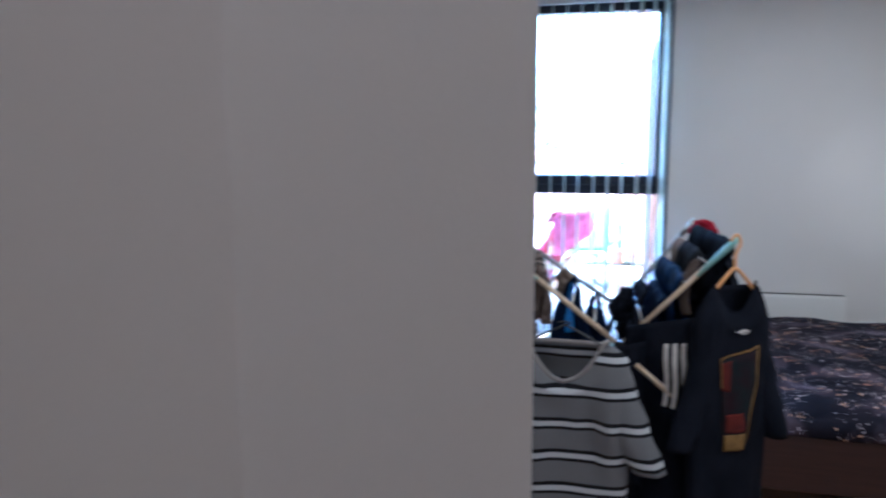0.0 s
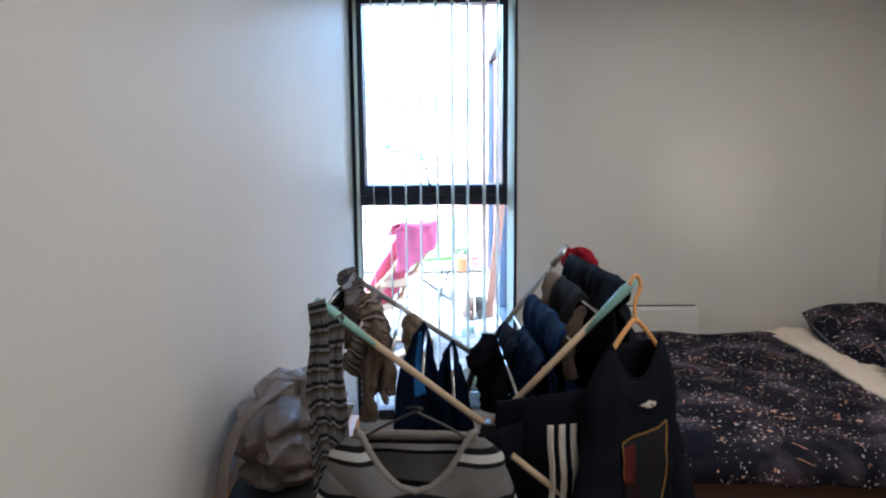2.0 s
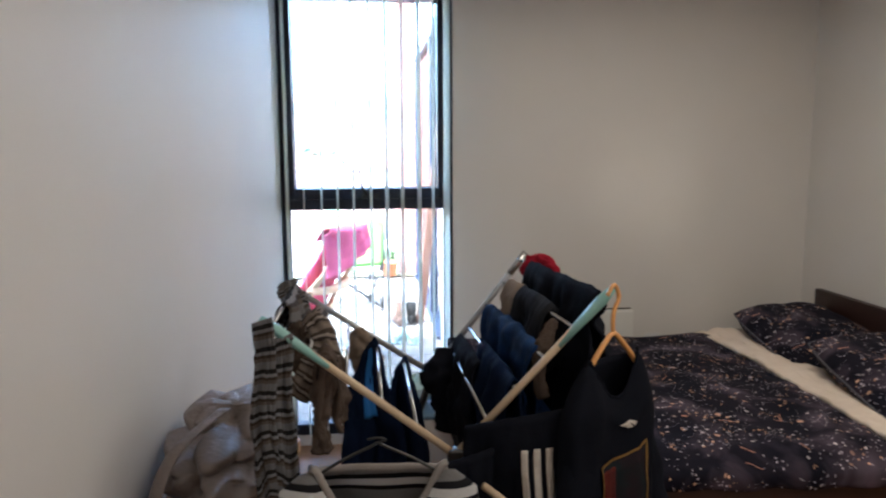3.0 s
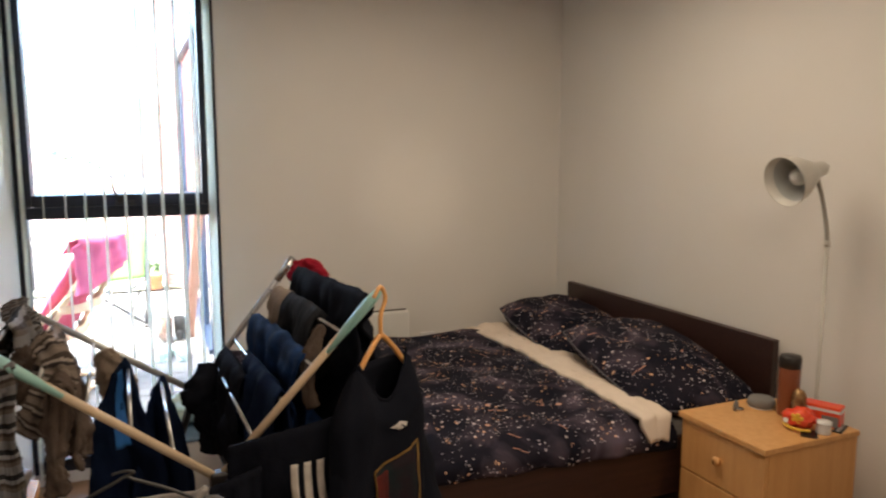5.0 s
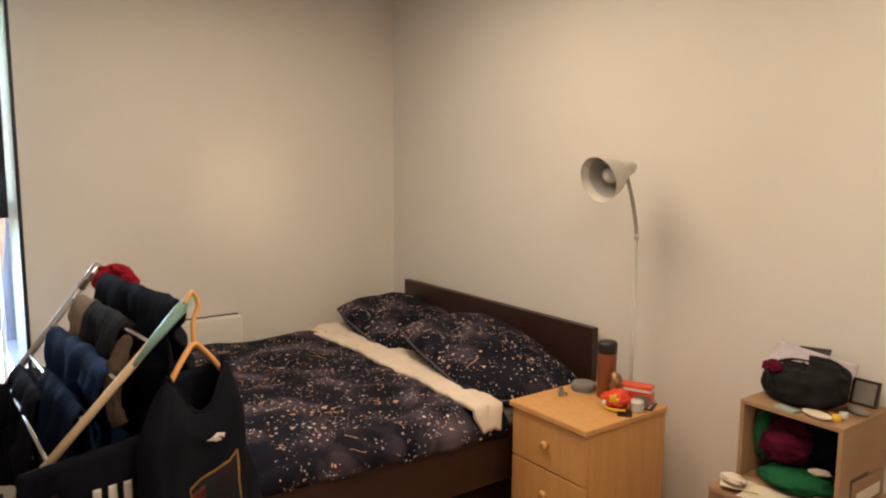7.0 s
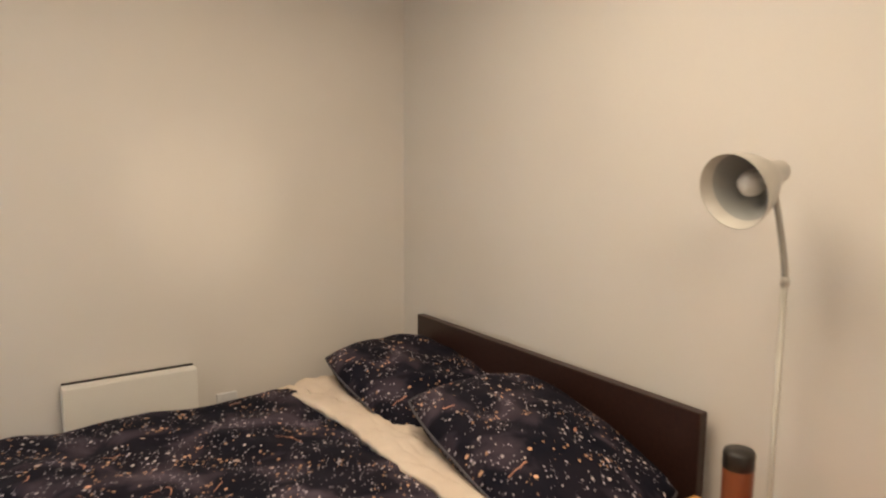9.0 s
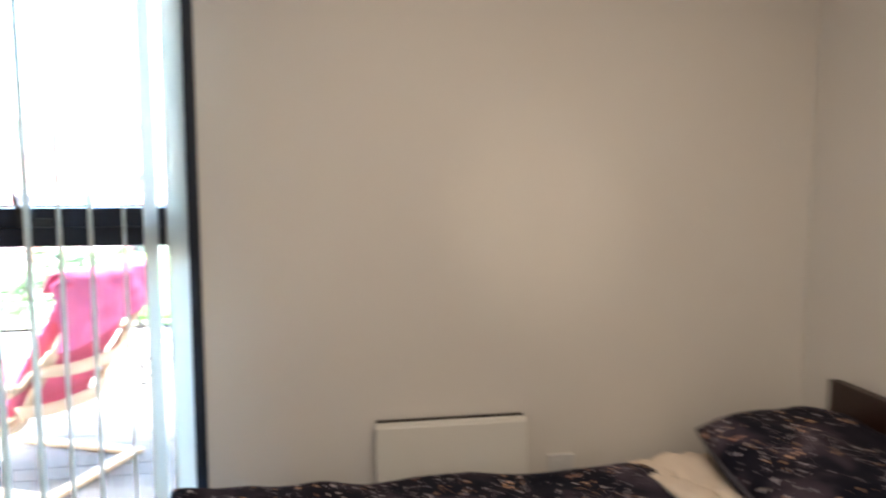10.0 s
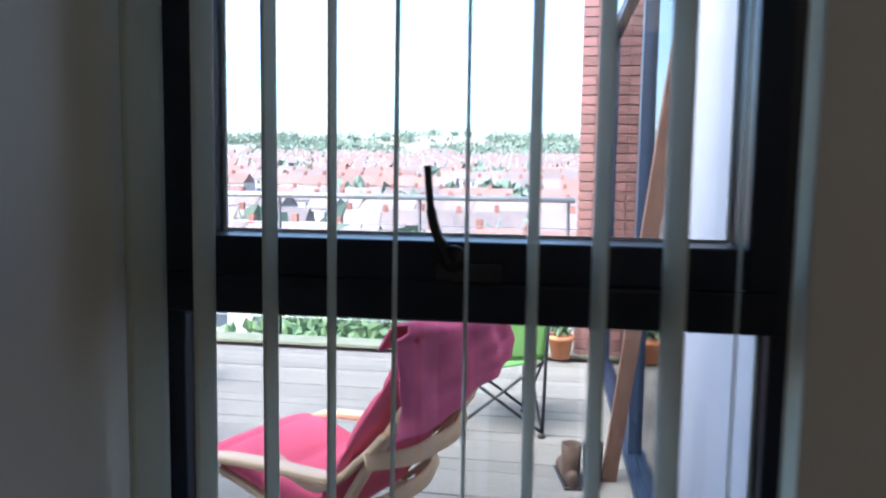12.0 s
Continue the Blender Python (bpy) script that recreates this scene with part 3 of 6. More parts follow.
part("foot_rail", box((BX0 - 0.03, BY0 - 0.012, 0.305), (BX0, BY1 + 0.012, 0.525), 0.004), DARKWOOD, bed)
part("slat_base", box((BX0, BY0 + 0.017, 0.36), (BX1, BY1 - 0.017, 0.385), 0), DARKWOOD, bed)
for x in (BX0 - 0.025, BX1 - 0.07):
    for y in (BY0, BY1 - 0.06):
        part("leg", box((x, y, 0.0), (x + 0.06, y + 0.06, 0.304), 0.004), DARKWOOD, bed)
mat_th = thing("mattress", "white mattress in the bed frame", "mattress", (0, 0, 0))
part("core", box((BX0 + 0.005, BY0 + 0.02, 0.386), (BX1 - 0.005, BY1 - 0.02, 0.545), 0.04, 4), MATTRESS, mat_th, "", True)


def duvet_fn(u, v):
    w = v * 1.86 - 0.06
    x = 0.015 + u * 1.485
    y0, y1 = BY0 - 0.002, BY1 + 0.01
    puff = 0.014 * wob(x, w, 0, 3.2, 1) + 0.010 * wob(x, w, 0, 8, 2) + 0.006 * math.sin(11 * x + 5 * wob(x, w, 0, 2, 5))
    span = y1 - y0
    if w < 0.0:
        return Vector((x, y0 - 0.014 + puff * 0.3, 0.59 - 0.032 * u + w * (0.75 + 0.3 * u) + 0.010 * wob(x, 0, 0, 9, 3)))
    if w < span:
        drop = (0.02 + 0.032 * u) * max(0.0, 1 - w / 0.09) ** 2 + 0.025 * max(0.0, 1 - (span - w) / 0.06) ** 2
        return Vector((x, y0 + w, 0.597 + 0.022 * (w / span) * (1 - 0.4 * u) + puff - drop))
    return Vector((x, y1 + 0.012 + 0.01 * wob(x, w, 0, 6, 4), 0.58 - (w - span) * 0.9))


duv = thing("duvet", "black duvet with a galaxy star print, spread on the bed", "duvet")
solid(part("cover", sheet(duvet_fn, 110, 110, (1.5, 1.86)), GALAXY, duv, "", True), 0.02, 1.0)
hem = [duvet_fn(k / 60, 0.0) + Vector((0, -0.004, -0.002)) for k in range(61)]
part("hem", tube(hem, 0.006, 8), GALAXY, duv, "stitched hem", True)


def fold_fn(u, v):
    """The turned-back strip of cream sheet across the bed."""
    w = v * 1.67 - 0.07
    q = min(1.0, max(0.0, w) / 1.45)
    c = 1.325 + 0.045 * math.sin(math.pi * q) + 0.008 * math.sin(w * 7)
    wid = 0.125 + 0.165 * q ** 0.75 + 0.015 * wob(0, w, 0, 4, 14)
    if w < 0.0:
        c, wid = c - 0.5 * w, wid * (1 + 6 * w)
    x = c + u * wid
    hump = 0.012 * math.sin(math.pi * u)
    z = 0.618 + hump + 0.014 * wob(x, w, 0, 7, 8) + 0.010 * (0.25 - abs(wob(x * 1.2 + w * 0.5, w, 0, 13, 9))) + 0.005 * wob(x, w, 0, 30, 12) + 0.009 * (0.3 - abs(wob(x * 3.2, w * 0.9, 0, 9, 15))) - 0.006 * math.exp(-((u - 0.45 - 0.2 * math.sin(3 * w)) / 0.05) ** 2)
    y = BY0 - 0.002 + w
    if w < 0.02:
        t = 0.02 - w
        z -= 0.9 * t
        y = BY0 - 0.027 + 0.25 * w
    if w > 1.46:
        t = w - 1.46
        z -= 0.7 * t
    return Vector((x, y, z))


tagged(solid(part("folded_sheet", sheet(fold_fn, 30, 130, (0.26, 1.7)), SHEET, None, "", True), 0.022, 1.0), "cream cotton sheet folded back over the duvet", "sheet")


def under_fn(u, v):
    x, y = 1.5 + 0.49 * u, BY0 + 0.01 + (BY1 - BY0 - 0.02) * v
    return Vector((x, y, 0.562 + 0.012 * wob(x, y, 0, 5, 11) - 0.05 * max(0, 1 - v / 0.05) ** 2))


tagged(solid(part("bottom_sheet", sheet(under_fn, 20, 50, (0.5, 1.5)), UNDERSHEET, None, "", True), 0.008), "grey fitted sheet under the pillows", "sheet")


def pillow(name, label, at, rx, ry, rz, w, d, h, seed):
    def side(sign):
        def fn(u, v):
            a, b = 2 * u - 1, 2 * v - 1
            e = (max(0.0, 1 - abs(a) ** 2.4) * max(0.0, 1 - abs(b) ** 2.4)) ** 0.55
            k = 1 - 0.14 * (a * a * b * b)
            pinch = 1 - 0.05 * (1 - abs(a)) * abs(b) ** 3
            z = sign * h / 2 * e * (1 + 0.3 * wob(a, b, sign, 1.6, seed)) + 0.014 * e * wob(a, b, sign, 4.5, seed + 2)
            return Vector((a * w / 2 * k, b * d / 2 * k * pinch, z))
        return fn
    bm = sheet(side(1), 36, 30, (w, d))
    sheet(lambda u, v: side(-1)(1 - u, v), 36, 30, (w, d), bm)
    bmesh.ops.remove_doubles(bm, verts=bm.verts, dist=0.0008)
    ob = thing(name, label, "pillow", at, group="pillows on the bed")
    ob.matrix_basis = pose(*at, rx, ry, rz)
    part("case", bm, GALAXY, ob, "", True)
    rim = [side(1)(u, v) for u, v in [(k / 20, 0) for k in range(20)] + [(1, k / 20) for k in range(20)] + [(1 - k / 20, 1) for k in range(20)] + [(0, 1 - k / 20) for k in range(21)]]
    part("piping", tube(rim, 0.004, 6), PIPING, ob, "grey seam piping", True)
    return ob


pillow("pillow", "black star-print pillow leaning on the headboard, far side", (1.765, 4.02, 0.672), 0, -12, 91, 0.78, 0.58, 0.20, 1)
pillow("pillow", "black star-print pillow leaning on the headboard, near side", (1.722, 3.315, 0.690), 1, -12, 86, 0.80, 0.60, 0.20, 5)

# ---- bedside chest ----
CX0, CX1, CY0, CY1, CZ = 1.496, 1.926, 2.487, 2.872, 0.65
chest = thing("bedside_chest", "pale wood bedside chest with three drawers and round knobs", "chest of drawers", (0, 0, 0))
part("top", box((CX0 - 0.012, CY0 - 0.008, CZ - 0.022), (CX1, CY1 + 0.008, CZ), 0.004), PALEWOOD, chest)
part("side_panel", box((CX0 + 0.018, CY0, 0.0), (CX1, CY0 + 0.018, CZ - 0.0225), 0.002), PALEWOOD, chest)
part("side_panel", box((CX0 + 0.018, CY1 - 0.018, 0.0), (CX1, CY1, CZ - 0.0225), 0.002), PALEWOOD, chest)
part("back_panel", box((CX1 - 0.008, CY0 + 0.019, 0.02), (CX1, CY1 - 0.019, CZ - 0.023), 0), PALEWOOD, chest)
part("plinth", box((CX0 + 0.03, CY0 + 0.019, 0.0), (CX0 + 0.045, CY1 - 0.019, 0.06), 0), PALEWOOD, chest)
for k in range(3):
    z1 = CZ - 0.028 - 0.19 * k
    dr = part("drawer_front", box((CX0, CY0 + 0.002, z1 - 0.184), (CX0 + 0.017, CY1 - 0.002, z1), 0.003), PALEWOOD, chest)
    km = pose(CX0, (CY0 + CY1) / 2, z1 - 0.088, 0, -90, 0)
    part("knob", lathe([(0.0, 0.028), (0.012, 0.027), (0.017, 0.02), (0.015, 0.012), (0.008, 0.008), (0.008, 0.0)], 20, m=km), PALEWOOD, dr, "turned pale wood knob", True)

# floor lamp behind the chest
LX, LY = 1.965, 2.69
lampt = thing("floor_lamp", "white floor lamp with a bent neck and conical shade, off", "lamp", (LX, LY, 0))
part("base", lathe([(0.0, 0.0), (0.10, 0.0), (0.10, 0.012), (0.09, 0.02), (0.0, 0.022)], 32, (0, 0, 0)), LAMPWHITE, lampt, "", True)
part("pole", tube([(0, 0, 0.02), (0, 0, 1.275)], 0.0075), LAMPWHITE, lampt, "", True)
part("collar", lathe([(0.0, 0.0), (0.011, 0.0), (0.011, 0.022), (0.0, 0.023)], 16, (0, 0, 1.262)), LAMPWHITE, lampt, "", True)
part("flexible_neck", tube(arc((0, 0, 1.275), (-0.002, 0.006, 1.33), (-0.010, 0.018, 1.41), (-0.028, 0.022, 1.47), (-0.060, 0.010, 1.508)), 0.0078), NECK, lampt, "dull metal bendable neck", True)
# shade: axis from the neck towards the opening
sm = look((-0.072, 0.008, 1.537), (-0.262, 0.018, 1.484)) @ pose(0, 0, 0, 180, 0, 0) @ Matrix.Scale(0.94, 4)
shade = part("shade", lathe([(0.0, -0.045), (0.018, -0.044), (0.028, -0.03), (0.031, 0.0), (0.048, 0.034), (0.08, 0.095), (0.095, 0.155), (0.0955, 0.16), (0.093, 0.157), (0.077, 0.095), (0.045, 0.036), (0.02, 0.012)], 36, m=sm), LAMPWHITE, lampt, "white enamelled conical shade", True)
part("lining", lathe([(0.0925, 0.153), (0.0765, 0.095), (0.0445, 0.037), (0.019, 0.014), (0.0, 0.0138)], 36, m=sm), LAMPIN, shade, "grey lining", True)
part("bulb", lathe([(0.014, 0.012), (0.014, 0.04), (0.03, 0.065), (0.034, 0.085), (0.028, 0.105), (0.012, 0.116), (0.0, 0.117)], 24, m=sm), BULB, shade, "unlit opal bulb", True)
part("switch", lathe([(0.0, 0.0), (0.006, 0.0), (0.007, -0.016), (0.0, -0.018)], 12, m=sm @ pose(0, 0, -0.045)), LAMPWHITE, shade, "", True)

# things on the chest
bottle = thing("flask", "copper-brown insulated flask with a black lid", "bottle", (1.822, 2.692, CZ))
part("body", lathe([(0.0, 0.0), (0.033, 0.0), (0.036, 0.004), (0.037, 0.172), (0.036, 0.177)], 28), COPPER, bottle, "", True)
part("lid", lathe([(0.036, 0.177), (0.0375, 0.179), (0.0375, 0.215), (0.034, 0.222), (0.0, 0.223)], 28), BLACKP, bottle, "black plastic lid", True)
spk = thing("smart_speaker", "round grey fabric speaker puck", "speaker", (1.80, 2.79, CZ))
part("body", lathe([(0.0, 0.0), (0.043, 0.0), (0.05, 0.012), (0.05, 0.026), (0.043, 0.036), (0.02, 0.04), (0.0, 0.0405)], 32), GREYFAB, spk, "", True)
part("foot_ring", lathe([(0.044, -0.0005), (0.046, 0.004), (0.044, 0.006)], 32), WHITEPL, spk, "", True)


def crumple(w, d, h, seed, nu=26, nv=22):
    def fn(u, v):
        a, t = 2 * math.pi * u, math.pi * v
        s = 1 + 0.25 * wob(math.cos(a), math.sin(a), math.cos(t), 1.8, seed) + 0.22 * (0.4 - abs(wob(math.cos(a), math.sin(a), math.cos(t), 3.2, seed + 5)) * 1.6)
        return Vector((w / 2 * s * math.sin(t) * math.cos(a), d / 2 * s * math.sin(t) * math.sin(a), h / 2 * (1 - math.cos(t) * s)))
    bm = sheet(fn, nu, nv)
    bmesh.ops.remove_doubles(bm, verts=bm.verts, dist=0.0005)
    zmin = min(v.co.z for v in bm.verts)
    for v in bm.verts:
        v.co.z -= zmin
    return bm


pk = thing("snack_packet", "red foil snack packet with a yellow emblem, half open", "packet", (1.745, 2.572, CZ), 20)
part("pouch", crumple(0.085, 0.105, 0.068, 3), PACKET, pk, "", True)
for a in range(5):
    t = 2 * math.pi * a / 5 + 0.3
    part("emblem_ray", box((-0.004, -0.006, 0.0), (0.004, 0.006, 0.020), 0.002, turn=pose(-0.043, -0.004, 0.05, math.degrees(t), -20, 0)), YELLOW, pk, "yellow printed emblem")
part("lower_band", strip(arc((-0.012, 0.05, 0.012), (-0.040, 0.025, 0.012), (-0.046, -0.01, 0.012), (-0.030, -0.045, 0.012)), (0, 0, 1), 0.009, 0.006), YELLOW, pk, "yellow stripe", True)
part("print_disc", lathe([(0.0, 0.002), (0.008, 0.002), (0.009, 0.0), (0.0, -0.002)], 14, m=pose(-0.042, 0.033, 0.034, 0, -75, 0)), WHITEPL, pk, "white printed roundel")
wr = thing("sweet_wrapper", "crumpled gold and brown sweet wrapper", "wrapper", (1.80, 2.628, CZ), 35)
part("foil", crumple(0.045, 0.05, 0.105, 8, 22, 20), GOLDFOIL, wr, "", True)
pk2 = thing("snack_box", "small red and white snack carton lying on its side", "box", (1.862, 2.585, CZ), 24)
part("carton", box((-0.03, -0.068, 0), (0.03, 0.068, 0.072), 0.003), PACKET, pk2)
part("band", box((-0.0312, -0.069, 0.052), (0.0312, 0.069, 0.062), 0.001), WHITEPL, pk2, "white band")
part("side_panel", box((-0.0316, -0.064, 0.004), (-0.0302, -0.01, 0.040), 0), GREYFAB, pk2, "grey printed panel")
jar = thing("small_jar", "small white plastic jar", "jar", (1.785, 2.512, CZ))
part("pot", lathe([(0.0, 0.0), (0.022, 0.0), (0.024, 0.004), (0.024, 0.03)], 20), WHITEPL, jar, "", True)
part("lid", lathe([(0.024, 0.03), (0.0255, 0.031), (0.0255, 0.042), (0.0, 0.043)], 20), WHITEPL, jar, "", True)
gum = thing("blister_strip", "dark and silver blister strip", "medicine", (1.868, 2.512, CZ), 25)
part("strip", box((-0.045, -0.015, 0), (0.045, 0.015, 0.005), 0.001), BLACKP, gum)
for k in range(4):
    part("blister", lathe([(0.008, 0.005), (0.006, 0.009), (0.0, 0.01)], 12, (-0.032 + 0.021 * k, 0, 0)), CHROME, gum, "", True)
crd = thing("plastic_card", "dark card lying under the packet", "card", (1.735, 2.525, CZ), 40)
part("card", box((-0.04, -0.026, 0), (0.04, 0.026, 0.0015), 0), BLACKP, crd)
wt = thing("wristwatch", "small grey watch standing on its strap", "watch", (1.672, 2.79, CZ), 30)
wt.scale = (0.75, 0.75, 0.75)
part("strap", tube(arc((0.02, 0, 0.004), (0.03, 0, 0.03), (0.0, 0, 0.055), (-0.02, 0, 0.03), (-0.012, 0, 0.006)), 0.007, 8, flat=0.35), GREYFAB, wt, "", True)
part("case", lathe([(0.0, 0.0), (0.018, 0.0), (0.019, 0.006), (0.016, 0.009), (0.0, 0.0095)], 20, (0.038, -0.01, 0)), CHROME, wt, "", True)

# ---- shelf boxes by the east wall ----
shelf = thing("open_box_shelf", "brown open-fronted box shelf stuffed with clothes", "shelf", (0, 0, 0))
QX0, QX1, QY0, QY1, QZ0, QZ1 = 1.755, 2.045, 1.768, 2.085, 0.56, 0.828
for nm, lo, hi in (("top_panel", (QX0, QY0, QZ1 - 0.014), (QX1, QY1, QZ1)), ("base_panel", (QX0, QY0, QZ0), (QX1, QY1, QZ0 + 0.014)), ("side_panel", (QX0, QY0, QZ0 + 0.0145), (QX1, QY0 + 0.014, QZ1 - 0.0145)), ("side_panel", (QX0, QY1 - 0.014, QZ0 + 0.0145), (QX1, QY1, QZ1 - 0.0145)), ("back_panel", (QX1 - 0.01, QY0 + 0.0145, QZ0 + 0.0145), (QX1, QY1 - 0.0145, QZ1 - 0.0145))):
    part(nm, box(lo, hi, 0.002), CARDBOARD, shelf)
# no opening is cut; a dark plate paints the hand hole's shade
part("grip_hole_shade", box((QX0 + 0.065, QY0 - 0.002, QZ0 + 0.03), (QX0 + 0.175, QY0 - 0.0004, QZ0 + 0.10), 0.001), DARKWOOD, shelf, "dark plate painting the shade inside the hand hole")
part("grip_panel", box((QX0 + 0.072, QY0 - 0.004, QZ0 + 0.03), (QX0 + 0.26, QY0 - 0.0022, QZ0 + 0.088), 0.001), CARDBOARD, shelf)
part("label_panel", box((QX0 + 0.10, QY0 - 0.006, QZ0 + 0.012), (QX0 + 0.25, QY0 - 0.0042, QZ0 + 0.05), 0.001), CREAMPAPER, shelf, "pale label panel")
low = thing("cardboard_box", "brown cardboard box under the shelf", "box", (0, 0, 0))
part("carton", box((1.66, 1.73, 0.0), (2.045, 2.12, 0.557), 0.006), CARDBOARD, low)
part("flap", box((1.65, 1.735, 0.54), (1.659, 2.11, 0.557), 0.002), CARDBOARD, low)


def cloth_lump(name, label, material, at, w, d, h, seed, cat="clothing", rz=0):
    ob = tagged(part(name, crumple(w, d, h, seed, 34, 26), material, None, "", True), label, cat)
    ob.matrix_basis = pose(*at, 0, 0, rz)
    return ob


SZ = QZ0 + 0.0145
cloth_lump("folded_jumper", "crumpled magenta top stuffed in the shelf", MAGENTA, (1.87, 1.985, SZ + 0.045), 0.17, 0.17, 0.13, 4)
cloth_lump("folded_jumper", "green top lying in the shelf", GREENCLOTH, (1.81, 1.92, SZ), 0.15, 0.22, 0.05, 6)
cloth_lump("folded_jumper", "dark top in the back of the shelf", BLACKCLOTH, (1.945, 1.93, SZ), 0.15, 0.20, 0.2, 9)
cloth_lump("folded_jumper", "green top hanging in the shelf corner", GREENCLOTH, (1.83, 2.045, SZ + 0.05), 0.06, 0.04, 0.17, 12)
cloth_lump("folded_jumper", "grey top folded at the shelf side", CHARCOAL, (1.93, 1.815, SZ), 0.16, 0.05, 0.16, 15)
cloth_lump("tissue_pack", "white and red tissue pack in the shelf", SHEET, (1.85, 1.87, SZ + 0.05), 0.03, 0.06, 0.02, 19, "tissue", 20)


def slouch_fn(u, v):
    """A soft bag lying on its side, high at the back and sagging to the front."""
    a, t = 2 * math.pi * u, math.pi * v
    c, sn = math.cos(a), math.sin(a)
    f = 1 + 0.16 * wob(c, sn, math.cos(t), 1.5, 31) + 0.16 * (0.3 - abs(wob(c * 1.4, sn * 1.4, math.cos(t), 2.4, 36)))
    w = math.sin(t) ** 0.7
    z = 0.5 * (1 - math.copysign(abs(math.cos(t)) ** 0.8, math.cos(t)))
    return Vector((0.095 * f * w * c + 0.03 * z, 0.135 * f * w * sn, 0.125 * z * f * (1 - 0.25 * sn * 0.5)))


tote = thing("tote_bag", "black nylon bag slumped on the shelf", "bag", (1.875, 1.955, QZ1 - 0.003))
tb = sheet(slouch_fn, 60, 40)
bmesh.ops.remove_doubles(tb, verts=tb.verts, dist=0.0005)
part("body", tb, BLACKBAG, tote, "", True)
part("strap", strip(arc((-0.085, 0.03, 0.03), (-0.08, 0.06, 0.075), (-0.04, 0.09, 0.105), (0.02, 0.05, 0.128), (0.05, -0.02, 0.126)), (0.2, 0.9, 0.2), 0.014, 0.003), BLACKBAG, tote, "", True)


def paper(name, label, material, at, w, d, rz, curl, cat="papers", rx=0, ry=0):
    ob = tagged(solid(part(name, sheet(lambda u, v: Vector(((u - 0.5) * w, (v - 0.5) * d, curl * ((2 * u - 1) ** 2 + 0.5 * v * v))), 10, 10), material, None, "", True), 0.0016), label, cat)
    ob.matrix_basis = pose(*at, rx, ry, rz)
    return ob


paper("paper_sheet", "lilac paper lying over the black bag", PAPER, (1.95, 1.965, QZ1 + 0.105), 0.09, 0.24, 6, 0.012, rx=10, ry=-34)
paper("paper_sheet", "dark folder edge standing behind the black bag", BLACKP, (2.0, 1.985, QZ1 + 0.135), 0.03, 0.11, 4, 0.002, rx=-14, ry=-60)
cloth_lump("rolled_scarf", "small magenta scarf on the black bag", MAGENTA, (1.85, 2.04, QZ1 + 0.072), 0.045, 0.06, 0.045, 14)
for at, w, d, rz, cv, words in (((1.695, 1.93, 0.564), 0.12, 0.17, 12, 0.010, "cream paper on the cardboard box"), ((1.70, 1.83, 0.568), 0.09, 0.12, -22, 0.008, "cream leaflet on the cardboard box"), ((1.70, 2.04, 0.562), 0.08, 0.11, 30, 0.012, "folded cream paper on the cardboard box")):
    paper("paper_sheet", words, CREAMPAPER, at, w, d, rz, cv)
cloth_lump("tissue_pack", "small crumpled tissue pack", SHEET, (1.70, 2.06, 0.572), 0.05, 0.08, 0.025, 17, "tissue")
cloth_lump("lace_scrunchie", "crumpled cream lace hair tie", CREAMPAPER, (1.715, 1.80, 0.572), 0.06, 0.06, 0.04, 44, "hair tie")
clip = thing("hair_clip", "dark hair clip on the papers", "hair clip", (1.68, 1.855, 0.580), 15)
part("jaw", box((-0.012, -0.03, 0.0), (0.012, 0.03, 0.012), 0.004), BLACKP, clip)
dish = thing("trinket_dish", "oval cream dish at the shelf front", "dish", (1.785, 1.86, QZ1), 75)
dish.scale = (1.7, 1, 1)
part("bowl", lathe([(0.0, 0.0), (0.017, 0.0), (0.027, 0.012), (0.028, 0.0125), (0.026, 0.009), (0.0, 0.003)], 24), CREAMPAPER, dish, "", True)
tl = thing("trinket_tray", "small pale teal tray at the shelf front", "tray", (1.775, 1.945, QZ1), 80)
part("tray", box((-0.035, -0.016, 0), (0.035, 0.016, 0.008), 0.003), TEALRUB, tl)
for x, y, mm, words in ((1.83, 1.835, COPPER, "small copper tin on the shelf"), (1.81, 1.815, YELLOW, "small gold tin on the shelf"), (1.85, 1.815, WHITEPL, "small white tin on the shelf")):
    tn = thing("trinket_tin", words, "tin", (x, y, QZ1))
    part("tin", lathe([(0.0, 0.0), (0.012, 0.0), (0.013, 0.002), (0.013, 0.016), (0.0, 0.017)], 18), mm, tn, "", True)
ov = thing("hairbrush", "grey oval hairbrush lying on the shelf", "brush", (1.92, 1.808, QZ1), 70)
ov.scale = (1.9, 1, 1)
part("head", lathe([(0.0, 0.0), (0.018, 0.002), (0.022, 0.01), (0.016, 0.017), (0.0, 0.019)], 20), GREYKNIT, ov, "", True)
pf = thing("picture_frame", "dark small photo frame leaning on the wall", "frame", (2.0, 1.83, QZ1))
ft = pose(0, 0, 0, 0, 14, 0)
part("picture", box((0.003, -0.032, 0.008), (0.009, 0.032, 0.074), 0, turn=ft), GREYKNIT, pf, "grey picture")
for lo, hi in (((0, -0.04, 0.0), (0.012, 0.04, 0.008)), ((0, -0.04, 0.074), (0.012, 0.04, 0.082)), ((0, -0.04, 0.0082), (0.012, -0.032, 0.0738)), ((0, 0.032, 0.0082), (0.012, 0.04, 0.0738))):
    part("frame_bar", box(lo, hi, 0.001, turn=ft), DARKWOOD, pf)

# ---- drying rack ----
FY, BKY = 2.0, 2.46
TL, TR, J = Vector((-0.545, 0, 1.322)), Vector((0.026, 0, 1.358)), Vector((-0.237, 0, 1.082))
TLB, TRB = Vector((-0.56, 0, 1.297)), Vector((-0.024, 0, 1.352))
